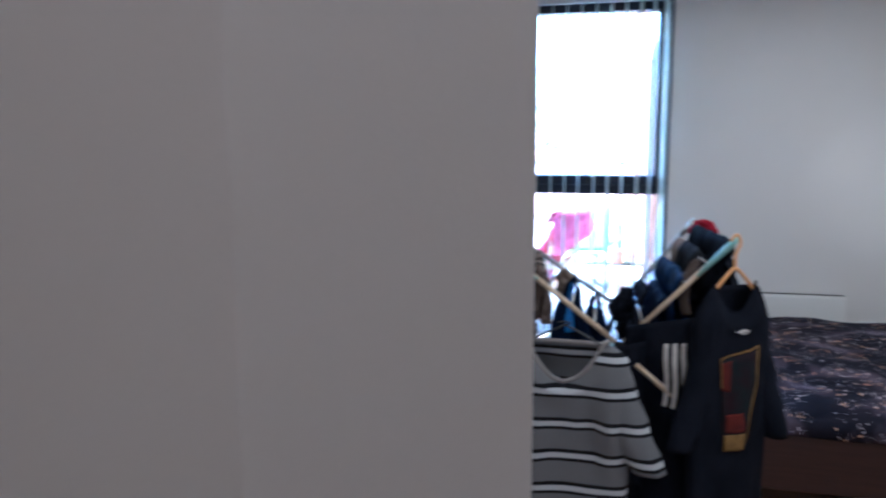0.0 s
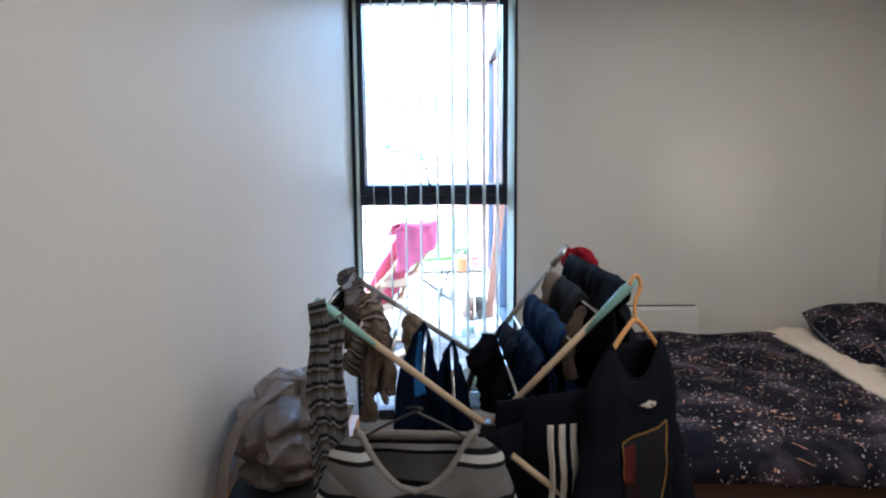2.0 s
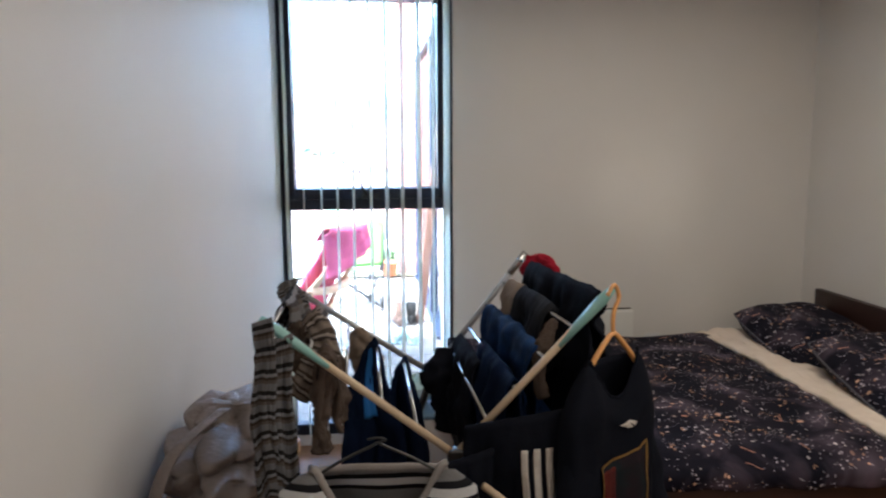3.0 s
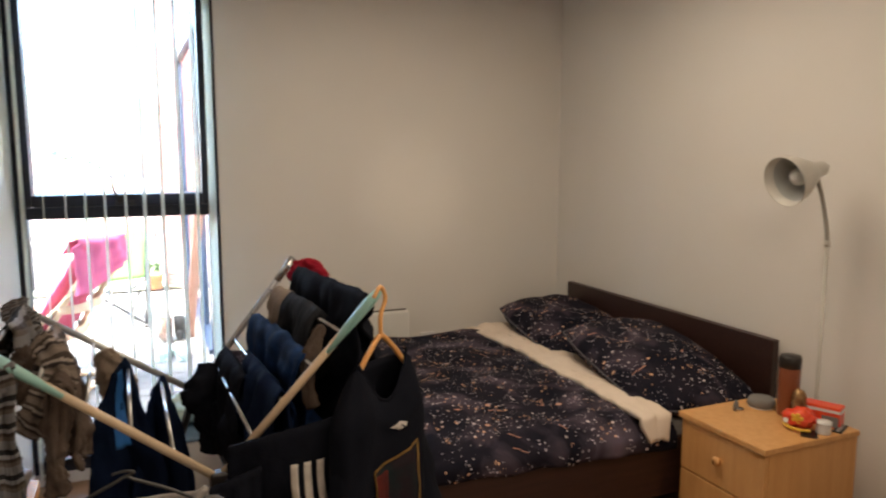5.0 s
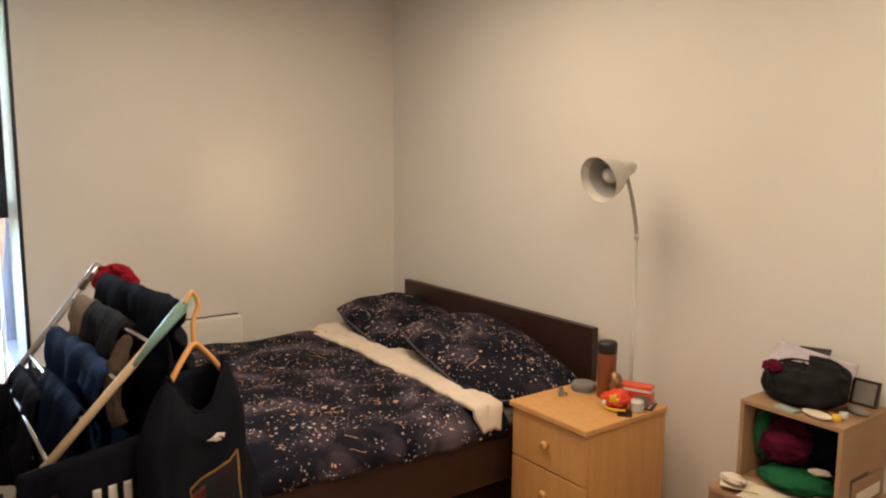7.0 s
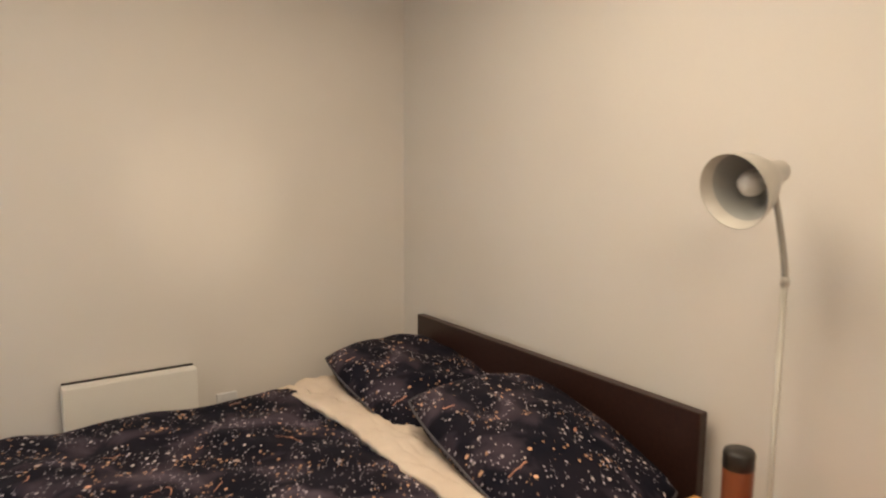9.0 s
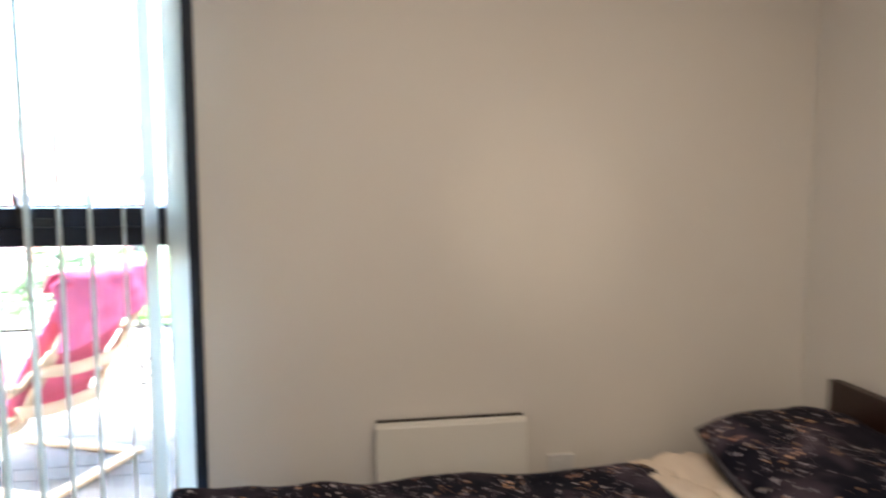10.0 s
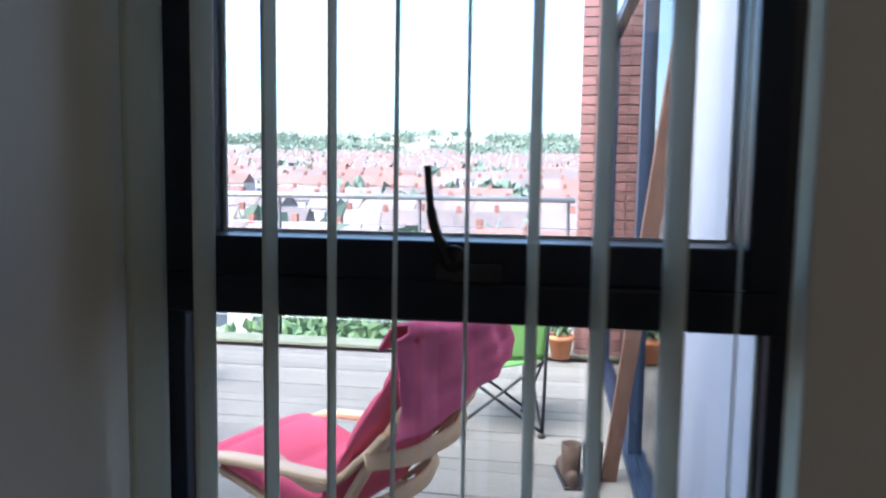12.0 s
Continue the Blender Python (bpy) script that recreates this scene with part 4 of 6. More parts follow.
rack = thing("clothes_airer", "winged metal clothes airer with cream tubes, full of laundry", "drying rack", (-0.237, 2.22, 0))


def rk(p, y):
    return Vector((p.x + 0.237, y - 2.22, p.z))


def along(a, b, t, y):
    return rk(a.lerp(b, t), y)


for y in (FY, BKY):
    tube_m = TUBE if y == FY else STEELRAIL
    part("wing_tube", tube([along(TL if y == FY else TLB, J, t, y) for t in (0.0, 0.5, 1.0)], 0.0068, 12), tube_m, rack, "", True)
    part("wing_tube", tube([along(TR if y == FY else TRB, J, t, y) for t in (0.0, 0.5, 1.0)], 0.0068, 12), tube_m, rack, "", True)
    part("leg_tube", tube([along(J, Vector((0.13, 0, 0.012)), t, y) for t in (0.0, 1.0)], 0.0085), BLACKM, rack, "", True)
    part("leg_tube", tube([along(J, Vector((-0.6, 0, 0.012)), t, y) for t in (0.0, 1.0)], 0.0085), BLACKM, rack, "", True)
    part("hinge", box(along(J, J, 0, y) + Vector((-0.014, -0.012, -0.02)), along(J, J, 0, y) + Vector((0.014, 0.012, 0.012)), 0.006, 3), BLACKP, rack)
part("strut", tube([along(J, Vector((-0.105, 0, 0.972)), t, FY - 0.05) for t in (0.3, 1.0)], 0.0065), TUBE, rack, "", True)
for a in (TL, TR):
    for k in range(5):
        t = 0.03 + 0.19 * k
        p, q = along(a, J, t, FY), along(TLB if a is TL else TRB, J, t, BKY)
        part("rung", tube([p, q], 0.0035, 8), CHROME, rack, "", True)
    d = (J - a).normalized()
    part("end_sleeve", tube([rk(a - d * 0.012, FY), rk(a + d * 0.02, FY), rk(a + d * 0.06, FY), rk(a + d * 0.125, FY)], [0.009, 0.0150, 0.0125, 0.0082], 14, flat=0.62), TEAL, rack, "teal plastic sleeve", True)
    ab = TLB if a is TL else TRB
    db = (J - ab).normalized()
    part("end_cap", tube([rk(ab - db * 0.012, BKY), rk(ab + db * 0.05, BKY)], 0.0085, 12), CHROME, rack, "grey end clip", True)


def rung_ends(a, t):
    f, b = a.lerp(J, t), (TLB if a is TL else TRB).lerp(J, t)
    return Vector((f.x, FY, f.z)), Vector((b.x, BKY, b.z))


def drape(name, label, material, a, t, u0, u1, near, far, thick=0.006, amp=0.012, waves=3.0, taper=0.0, seed=1, cat="clothing", lean=0.0, stripes=(), smooth=True, crump=0.03):
    """Cloth hung over a rung between the shares u0 and u1 of its length; near and far: its drop on the outer and inner side."""
    p, q = rung_ends(a, t)
    out = -1.0 if a is TL else 1.0
    total = near + far
    r = 0.011

    def place(u, v, push=0.0):
        s = v * total - near
        side = 1.0 if s < 0 else -1.0
        d = abs(s)
        c = 0.5 + (u - 0.5) * (1 - taper * max(0.0, 1 - d / 0.16))
        base = p.lerp(q, u0 + (u1 - u0) * c)
        base += (q - p) * (u1 - u0) * 0.10 * wob(0, d * 8, side, 2, seed + 11) * (2 * u - 1)
        k = min(1.0, d / 0.09)
        ridge = 0.3 - abs(wob(u * 2.2 + d * 4, d * 5 - u, side, 1.9, seed + 13))
        bulge = 0.004 * math.sin(math.pi * u) * max(0.0, 0.35 + 1.4 * wob(u * 3, 0, 0, 2.2, seed + 15)) * max(0.0, 1 - d / 0.10)
        f = bulge + 0.006 * min(1.0, d / 0.03) * abs(math.sin(19 * u + 2.5 * wob(u * 3, d * 3, side, 1.5, seed + 21))) + crump * ridge * min(1.0, d / 0.05) + amp * k * (math.sin(2 * math.pi * waves * u + seed + side) + 0.9 * wob(u * 2, d * 5, side, 1.6, seed)) + k * (0.013 * wob(u * 5, d * 10, side, 2.2, seed + 4) + 0.006 * wob(u * 12, d * 24, side, 2, seed + 7))
        off = (r * min(1.0, d / 0.012) + 0.10 * lean * d + f + push) * side * out
        z = base.z + (r + bulge + 0.004 * (1 + wob(u * 6, 0, 0, 2, seed + 17))) * max(0.0, 1 - d / 0.03) - d * (1 + 0.16 * math.sin(5 * u + seed) + 0.12 * wob(u * 3, 0, side, 2, seed + 6)) + 0.008 * wob(u * 4, d * 6, side, 2, seed + 8) * k
        y = base.y + 0.010 * wob(u * 3, d * 7, side, 2, seed + 3) * k
        return Vector((base.x + off, y, z))

    o = Vector((p.x, (p.y + q.y) / 2, p.z))
    bm = sheet(lambda u, v: place(u, v) - o, 40, 56, ((u1 - u0) * 0.46, total))
    ob = thing(name, label, cat, o)
    solid(part("cloth", bm, material, ob, "", smooth), thick)
    for v in (0.0, 1.0):
        part("hem", tube([place(k / 30, v) - o for k in range(31)], thick * 0.5 + 0.0015, 6), material, ob, "", True)
    for s0, s1, m2 in stripes:
        solid(part("stripe", sheet(lambda u, v: place(s0 + (s1 - s0) * u, v, 0.006) - o, 4, 40), m2, ob, "", smooth), 0.002)
    return ob


drape("black_jumper", "black top draped over the end rung of the airer", BLACKCLOTH, TR, 0.05, 0.02, 0.80, 0.26, 0.30, amp=0.010, waves=2.5, thick=0.005, seed=17, crump=0.03)
drape("grey_sock", "grey and tan sock hanging on the airer", TANCLOTH, TR, 0.22, 0.64, 0.86, 0.10, 0.09, amp=0.014, waves=0.9, thick=0.014, seed=19, cat="sock")
drape("charcoal_sock", "charcoal sock hanging on the airer", CHARCOAL, TR, 0.22, 0.28, 0.62, 0.10, 0.10, amp=0.018, waves=1.2, thick=0.014, seed=20, cat="sock")
drape("blue_shirt", "blue checked shirt folded over the airer", BLUE, TR, 0.41, 0.12, 0.86, 0.22, 0.20, amp=0.009, waves=3.6, thick=0.004, seed=23, crump=0.028)
drape("black_jumper", "black top bunched over the airer", BLACKCLOTH, TR, 0.70, 0.45, 0.98, 0.14, 0.16, amp=0.014, waves=2.4, thick=0.006, seed=25, crump=0.035)
drape("navy_shirt", "dark navy shirt hung over the airer", NAVY, TR, 0.60, 0.05, 0.6, 0.30, 0.3, amp=0.010, waves=3.0, thick=0.004, seed=27, crump=0.035)


drape("striped_legging", "grey striped knitted leg draped over the outer rung", STRIPELEG, TL, 0.05, 0.42, 0.99, 0.05, 0.10, amp=0.010, waves=2.6, thick=0.005, seed=31)
drape("brown_tights", "brown striped tights draped over the airer rung", STRIPEBROWN, TL, 0.22, 0.22, 0.86, 0.07, 0.12, amp=0.012, waves=2.2, thick=0.006, seed=33)
drape("dark_scarf", "dark brown scarf folded over the airer rung", BROWNCLOTH, TL, 0.30, 0.04, 0.42, 0.08, 0.13, amp=0.010, waves=2.0, thick=0.006, seed=35)


def on_bar(name, label, material, at, rz, w, drop, seed, stripes=(), tp=1.0, thick=0.008, stripe_m=None, amp=0.012, cat="clothing"):
    """Trousers folded over the front tube, facing the room."""
    ob = thing(name, label, cat, at, rz)

    def fn(u, v, push=0.0):
        s = v * drop * (1 + 0.10 * math.sin(4 * u + seed) * v)
        x = (u - 0.5) * w * (tp + (1 - tp) * min(1.0, s / 0.22) ** 0.8) * (1 + 0.12 * s) + 0.010 * wob(s * 5, 0, 0, 1.5, seed + 2)
        k = min(1.0, s / 0.1)
        y = -0.010 - push - amp * k * (math.sin(9 * u + seed) + 1.3 * wob(u * 3, s * 6, 0, 1.5, seed)) - 0.005 * wob(u * 10, s * 18, 0, 2, seed)
        return Vector((x, y, -s + 0.25 * (u - 0.5) * w * (1 - k)))
    solid(part("cloth", sheet(fn, 24, 40, (w, drop)), material, ob, "", True), thick)
    for a, b, z0, z1 in stripes:
        solid(part("stripe", sheet(lambda u, v: fn(a + (b - a) * u, z0 + (z1 - z0) * v, 0.007), 3, 24), stripe_m or WHITEP, ob, "woven stripe", True), 0.002)
    return ob


on_bar("striped_legging", "grey and black striped knitted legging hung long over the airer tip", STRIPELEG, (-0.546, 1.985, 1.332), -4, 0.036, 0.48, 2, tp=0.8, amp=0.003)
on_bar("striped_legging", "second striped legging hanging beside its pair", STRIPELEG, (-0.524, 2.000, 1.300), 8, 0.040, 0.33, 5, tp=0.8, amp=0.004)
on_bar("track_jacket", "navy track jacket with a bright blue stripe over the airer", NAVY, (-0.384, 2.395, 1.175), 4, 0.135, 0.44, 6, ((0.36, 0.62, 0.02, 0.36),), tp=0.16, thick=0.01, stripe_m=BRIGHTBLUE, amp=0.014)
on_bar("navy_trousers", "dark navy trousers hanging from the airer", NAVY, (-0.307, 2.420, 1.125), -6, 0.115, 0.40, 14, tp=0.14, thick=0.01, amp=0.016)
on_bar("track_pants", "black track pants with three white stripes on the airer", BLACKCLOTH, (-0.122, 1.972, 1.160), -16, 0.20, 0.55, 3, ((0.50, 0.555, 0.10, 0.40), (0.60, 0.655, 0.10, 0.40), (0.70, 0.755, 0.10, 0.40)))
on_bar("black_vest", "black vest hanging at the hinge of the airer", BLACKCLOTH, (-0.232, 1.975, 1.090), 4, 0.11, 0.40, 8)


def bunch(name, label, material, pts, radii, seed, cat="clothing", flat=0.6, fold=0.5, n=30):
    """A crumpled garment hanging along the line pts: a closed, deeply creased sleeve of cloth."""
    line = arc(*pts, n=6)
    o = line[0].copy()
    m = len(line) - 1

    def fn(u, v):
        i = min(v * m, m - 0.001)
        k = int(i)
        c = line[k].lerp(line[k + 1], i - k)
        d = (line[k + 1] - line[k]).normalized()
        side = d.cross(Vector((0.3, 1, 0.1))).normalized()
        front = d.cross(side)
        g = v * (len(radii) - 1)
        j = min(int(g), len(radii) - 2)
        r = radii[j] + (radii[j + 1] - radii[j]) * (g - j)
        r *= min(1.0, v / 0.05, (1 - v) / 0.05) ** 0.5 if 0 < v < 1 else 0.0
        a = 2 * math.pi * u
        x, y = math.cos(a), math.sin(a)
        ridge = 0.3 - abs(wob(x, y, v * 3.2, 1.5, seed))
        fine = 0.25 - abs(wob(x * 1.3, y * 1.3, v * 5, 2.6, seed + 5))
        s = r * (1 + fold * 2.6 * ridge + fold * 1.1 * fine)
        return c - o + side * s * x + front * s * y * flat + Vector((0.3, 0, 0)) * r * wob(0, 0, v * 4, 1, seed + 9)
    bm = sheet(fn, n, 46, (0.2, 0.3))
    bmesh.ops.remove_doubles(bm, verts=bm.verts, dist=0.0004)
    bmesh.ops.recalc_face_normals(bm, faces=bm.faces)
    ob = tagged(part(name, bm, material, None, "", True), label, cat)
    ob.location = o
    return ob


bunch("striped_legging", "grey striped knitted leg bunched over the airer tip", STRIPELEG, [(-0.560, 2.440, 1.310), (-0.544, 2.400, 1.265), (-0.507, 2.320, 1.220)], (0.018, 0.026, 0.03), 4)
bunch("brown_tights", "brown striped tights bunched over the airer", STRIPEBROWN, [(-0.484, 2.130, 1.310), (-0.462, 2.090, 1.260), (-0.480, 2.070, 1.210), (-0.510, 2.070, 1.170)], (0.012, 0.022, 0.022, 0.014), 6, fold=0.7)
bunch("brown_tights", "dark brown tights heaped beside the striped pair", BROWNCLOTH, [(-0.522, 2.180, 1.275), (-0.494, 2.130, 1.225), (-0.467, 2.120, 1.200)], (0.014, 0.026, 0.02), 8, fold=0.7)
bunch("brown_sock", "twisted dark brown sock hanging from the airer", BROWNCLOTH, [(-0.454, 2.020, 1.260), (-0.456, 2.015, 1.195), (-0.463, 2.010, 1.140), (-0.460, 2.010, 1.090)], (0.007, 0.013, 0.009, 0.015), 9, "sock", fold=0.7)
bunch("tan_sock", "brown sock draped on the back of the airer", TANCLOTH, [(-0.410, 2.450, 1.197), (-0.390, 2.435, 1.135), (-0.384, 2.430, 1.075)], (0.014, 0.032, 0.026), 12, "sock", fold=0.4)
bunch("blue_peg", "small blue peg clipped on the airer", BRIGHTBLUE, [(-0.504, 2.452, 1.237), (-0.494, 2.452, 1.227), (-0.484, 2.452, 1.211)], (0.007, 0.010, 0.008), 13, "peg", fold=0.2)
bunch("black_hood", "black hooded garment bunched on the airer", BLACKCLOTH, [(-0.194, 2.440, 1.145), (-0.214, 2.420, 1.085), (-0.204, 2.410, 1.015), (-0.217, 2.410, 0.955)], (0.022, 0.042, 0.03, 0.016), 17, fold=0.42)
bunch("brown_pants", "brown straps of a garment knotted on the airer", BROWNCLOTH, [(-0.050, 2.060, 1.300), (-0.074, 2.050, 1.260), (-0.082, 2.050, 1.210), (-0.074, 2.050, 1.155)], (0.006, 0.012, 0.009, 0.011), 22, fold=0.5)
bunch("red_sock", "balled red sock on the airer tip", REDCLOTH, [(-0.024, 2.42, 1.312), (-0.008, 2.40, 1.338), (0.014, 2.375, 1.340), (0.022, 2.355, 1.312)], (0.015, 0.023, 0.019, 0.013), 37, "sock", flat=0.75, fold=0.45)


def hanger(thing_ob, w, material, hook=0.09, drop=0.075, name="hanger", r=0.0045):
    pts = [(-w, 0, -drop), (-w * 0.55, 0, -drop * 0.42), (-0.012, 0, 0.0), (0, 0, 0.006), (0.012, 0, 0.0), (w * 0.55, 0, -drop * 0.42), (w, 0, -drop)]
    h = part(name, tube(arc(*pts, n=4), r, 8), material, thing_ob, "", True)
    part("hook", tube(arc((0, 0, 0.004), (0, 0, hook * 0.45), (0.012, 0, hook * 0.75), (0.0, 0, hook), (-0.016, 0, hook * 0.82), n=5), r * 0.8, 8), material, h, "", True)
    return h


def shirt(name, label, material, at, rz, half, length, sleeve, seed, collar, cat="shirt", deep=0.055, vneck=0.06, neck=0.085, flare=0.055, arm_w=0.075, collar_r=0.008, slope=0.042):
    """A top on a hanger: body, two sleeves, collar. Returns the thing and its front surface."""
    ob = thing(name, label, cat, at, rz)

    def width(s):
        if s < slope:
            return neck + (half - neck) * min(1.0, s / slope) ** 0.7
        return half * (1 + 0.04 * math.sin(min(1.0, (s - slope) / length) * 2.2))

    def depth(s):
        return deep * min(1.0, 0.35 + s / 0.12)

    def ringpt(a, s):
        c, sn = math.cos(a), math.sin(a)
        x = width(s) * math.copysign(abs(c) ** 0.75, c)
        fold = 0.012 * min(1.0, s / 0.12) * (math.sin(5 * c + seed + 2.2 * s) + 1.4 * wob(c * 1.5, s * 4, sn, 1.7, seed)) + 0.004 * wob(c * 6, s * 11, sn, 2.2, seed + 3)
        y = math.copysign(abs(sn) ** 0.8, sn) * depth(s) * (1 + 0.0) + fold * sn
        z = -s - (vneck * max(0.0, 1 - (x / (neck * 1.06)) ** 2) * max(0.0, 1 - s / 0.14) if sn < 0 else 0.012 * max(0.0, 1 - s / 0.05))
        return Vector((x, y, z))

    bm = sheet(lambda u, v: ringpt(2 * math.pi * u, v * length), 48, 44, (half * 4, length))
    bmesh.ops.remove_doubles(bm, verts=bm.verts, dist=0.0004)
    solid(part("body", bm, material, ob, "", True), 0.004)
    for sg in (-1, 1):
        def sl(u, v, sg=sg):
            a = 2 * math.pi * u
            axis = Vector((sg * (half - 0.045), 0, -0.06 - slope)).lerp(Vector((sg * (half + flare), -0.01, -0.05 - slope - sleeve)), v)
            r1, r2 = arm_w - 0.012 * v, deep * 0.75 + 0.004 * v
            k = 1 + 0.16 * wob(math.cos(a), math.sin(a), v * 3, 1.8, seed + sg)
            return axis + Vector((r1 * 0.62 * k * math.cos(a), r2 * k * math.sin(a), sg * r1 * 0.45 * math.cos(a) * (1 - v)))
        b2 = sheet(sl, 26, 22, (0.4, sleeve))
        bmesh.ops.remove_doubles(b2, verts=b2.verts, dist=0.0004)
        solid(part("sleeve", b2, material, ob, "", True), 0.004)
    ringc = [ringpt(2 * math.pi * k / 36, 0.004) + Vector((0, 0, 0.003)) for k in range(37)]
    part("collar", tube(ringc, collar_r, 8, flat=1.0), collar, ob, "", True)

    def front(x, z):
        s = -z
        c = max(-0.999, min(0.999, math.copysign((abs(x) / width(s)) ** (1 / 0.75), x)))
        return ringpt(-math.acos(c), s)
    return ob, front


st, _ = shirt("striped_t_shirt", "grey, white and black striped t-shirt on a wire hanger", STRIPED, (-0.369, 1.890, 1.122), -3, 0.152, 0.58, 0.22, 3, GREYKNIT, deep=0.042, vneck=0.105, neck=0.09, collar_r=0.0062)
hanger(st, 0.115, BLACKM, 0.014, 0.06, r=0.0026).location.z = 0.028
part("label_tag", box((-0.012, 0.030, -0.045), (0.016, 0.0325, -0.022), 0.001), WHITEP, st, "white neck tag")
bs, bf = shirt("black_t_shirt", "black t-shirt with an orange-edged print on an orange hanger", BLACKCLOTH, (0.022, 1.965, 1.262), 30, 0.105, 0.64, 0.24, 6, BLACKCLOTH, deep=0.032, vneck=0.075, neck=0.056, flare=0.035, arm_w=0.062, collar_r=0.003, slope=0.105)
hanger(bs, 0.085, ORANGE, 0.088, 0.085).location.z = 0.027


def decal(name, quad, material, ob, label="", push=0.004):
    """A printed patch lying on the front of the shirt; quad: its four corners in x, z."""
    a, b, c, d = [Vector(q) for q in quad]

    def fn(u, v):
        q = a.lerp(b, u).lerp(d.lerp(c, u), v)
        p = bf(q.x, q.y)
        return Vector((p.x, p.y - push, p.z))
    return solid(part(name, sheet(fn, 8, 10), material, ob, label, True), 0.0012)


decal("print_ground", [(-0.046, -0.178), (0.046, -0.152), (0.012, -0.395), (-0.036, -0.40)], PRINTDK, bs, "dark printed picture")
for q in ([(-0.048, -0.181), (0.048, -0.152), (0.048, -0.148), (-0.048, -0.177)], [(0.0455, -0.152), (0.049, -0.151), (0.015, -0.39), (0.012, -0.39)], [(-0.0495, -0.18), (-0.0465, -0.18), (-0.041, -0.25), (-0.0435, -0.25)]):
    decal("print_edge", q, GOLDP, bs, "orange print outline", 0.0055)
decal("print_patch", [(-0.044, -0.19), (-0.018, -0.183), (-0.022, -0.26), (-0.04, -0.255)], PRINTRED, bs, "red print patch", 0.0055)
decal("print_patch", [(-0.03, -0.315), (0.008, -0.31), (0.012, -0.355), (-0.03, -0.36)], PRINTRED, bs, "red print patch", 0.0055)
decal("print_patch", [(-0.034, -0.365), (0.012, -0.36), (0.012, -0.40), (-0.034, -0.405)], GOLDP, bs, "yellow print patch", 0.0055)
for q in ([(-0.014, -0.085), (0.006, -0.068), (0.012, -0.076), (-0.002, -0.09)], [(0.006, -0.068), (0.018, -0.08), (0.016, -0.094), (0.008, -0.078)], [(0.0, -0.086), (0.009, -0.084), (0.013, -0.097), (0.001, -0.096)]):
    decal("chest_logo", q, WHITEP, bs, "small pale chest emblem", 0.005)

# bag and low cabinet by the west wall
cab = thing("low_cabinet", "low wooden cabinet with a dark slate top under a bag", "cabinet", (-0.69, 2.30, 0))
part("carcass", box((-0.13, -0.36, 0.0), (0.115, 0.36, 0.822), 0.004), PALEWOOD, cab)
part("edge_strip", box((-0.138, -0.37, 0.8225), (-0.108, 0.37, 0.852), 0.003), PALEWOOD, cab)
part("edge_strip", box((0.0935, -0.37, 0.8225), (0.123, 0.37, 0.852), 0.003), PALEWOOD, cab)
part("edge_strip", box((-0.1075, -0.37, 0.8225), (0.093, -0.345, 0.852), 0.003), PALEWOOD, cab)
part("top", box((-0.1075, -0.3445, 0.8225), (0.093, 0.37, 0.848), 0.002), mat("slate_top", (0.055, 0.06, 0.065), 0.5), cab, "dark slate top")


def crease(x):
    return 1 - abs(math.sin(x))


def bag_fn(u, v):
    a, t = 2 * math.pi * u, v
    c, s = math.cos(a), math.sin(a)
    warp = 1.6 * wob(c, s, t * 1.5, 1.3, 41)
    rr = math.sin(math.pi * min(1.0, 0.16 + 0.84 * t)) ** 0.42
    fold = [abs(math.sin(5.2 * t + 1.6 * s + warp)), abs(math.sin(5.4 * t - 2.1 * s + 1.2 * c - warp + 0.7)), abs(math.sin(2.0 * a + 3.0 * t + 1.4 * warp))]
    f = 0.36 * min(fold[0], 0.7) + 0.24 * fold[1] ** 0.7 + 0.20 * fold[2] ** 0.7 + 0.12 * crease(3.2 * t + 1.3 * s - warp) ** 3
    k = rr * (0.50 + f + 0.10 * wob(c, s, t, 2.2, 47))
    return Vector((0.120 * k * c + 0.015 * t, 0.225 * k * s + 0.05 * t, 0.195 * t ** 0.85 * (1 - 0.16 * max(0.0, -s) * t) + 0.045 * f * rr))


bagt = thing("duffel_bag", "taupe crumpled nylon bag resting against the wall", "bag", (-0.690, 2.35, 0.849))
bbm = sheet(bag_fn, 150, 100)
bmesh.ops.remove_doubles(bbm, verts=bbm.verts, dist=0.0006)
part("body", bbm, BAGCLOTH, bagt, "", True)
part("strap", strip(arc((-0.10, -0.235, 0.0), (-0.095, -0.225, 0.07), (-0.085, -0.19, 0.135), (-0.06, -0.13, 0.18), (0.0, 0.0, 0.205)), (0.9, -0.3, 0.1), 0.028, 0.004), BAGCLOTH, bagt, "", True)
bk = thing("book", "brown paperback lying on the slate top", "book", (-0.70, 2.02, 0.849), -5)
part("cover", box((-0.05, -0.035, 0.0), (0.05, 0.035, 0.012), 0.001), mat("brown_cover", (0.2, 0.09, 0.05), 0.6, (0.14, 0.06, 0.035), scale=30), bk)
part("title_bar", box((-0.03, -0.012, 0.0122), (0.03, 0.002, 0.0128), 0), CREAMPAPER, bk)

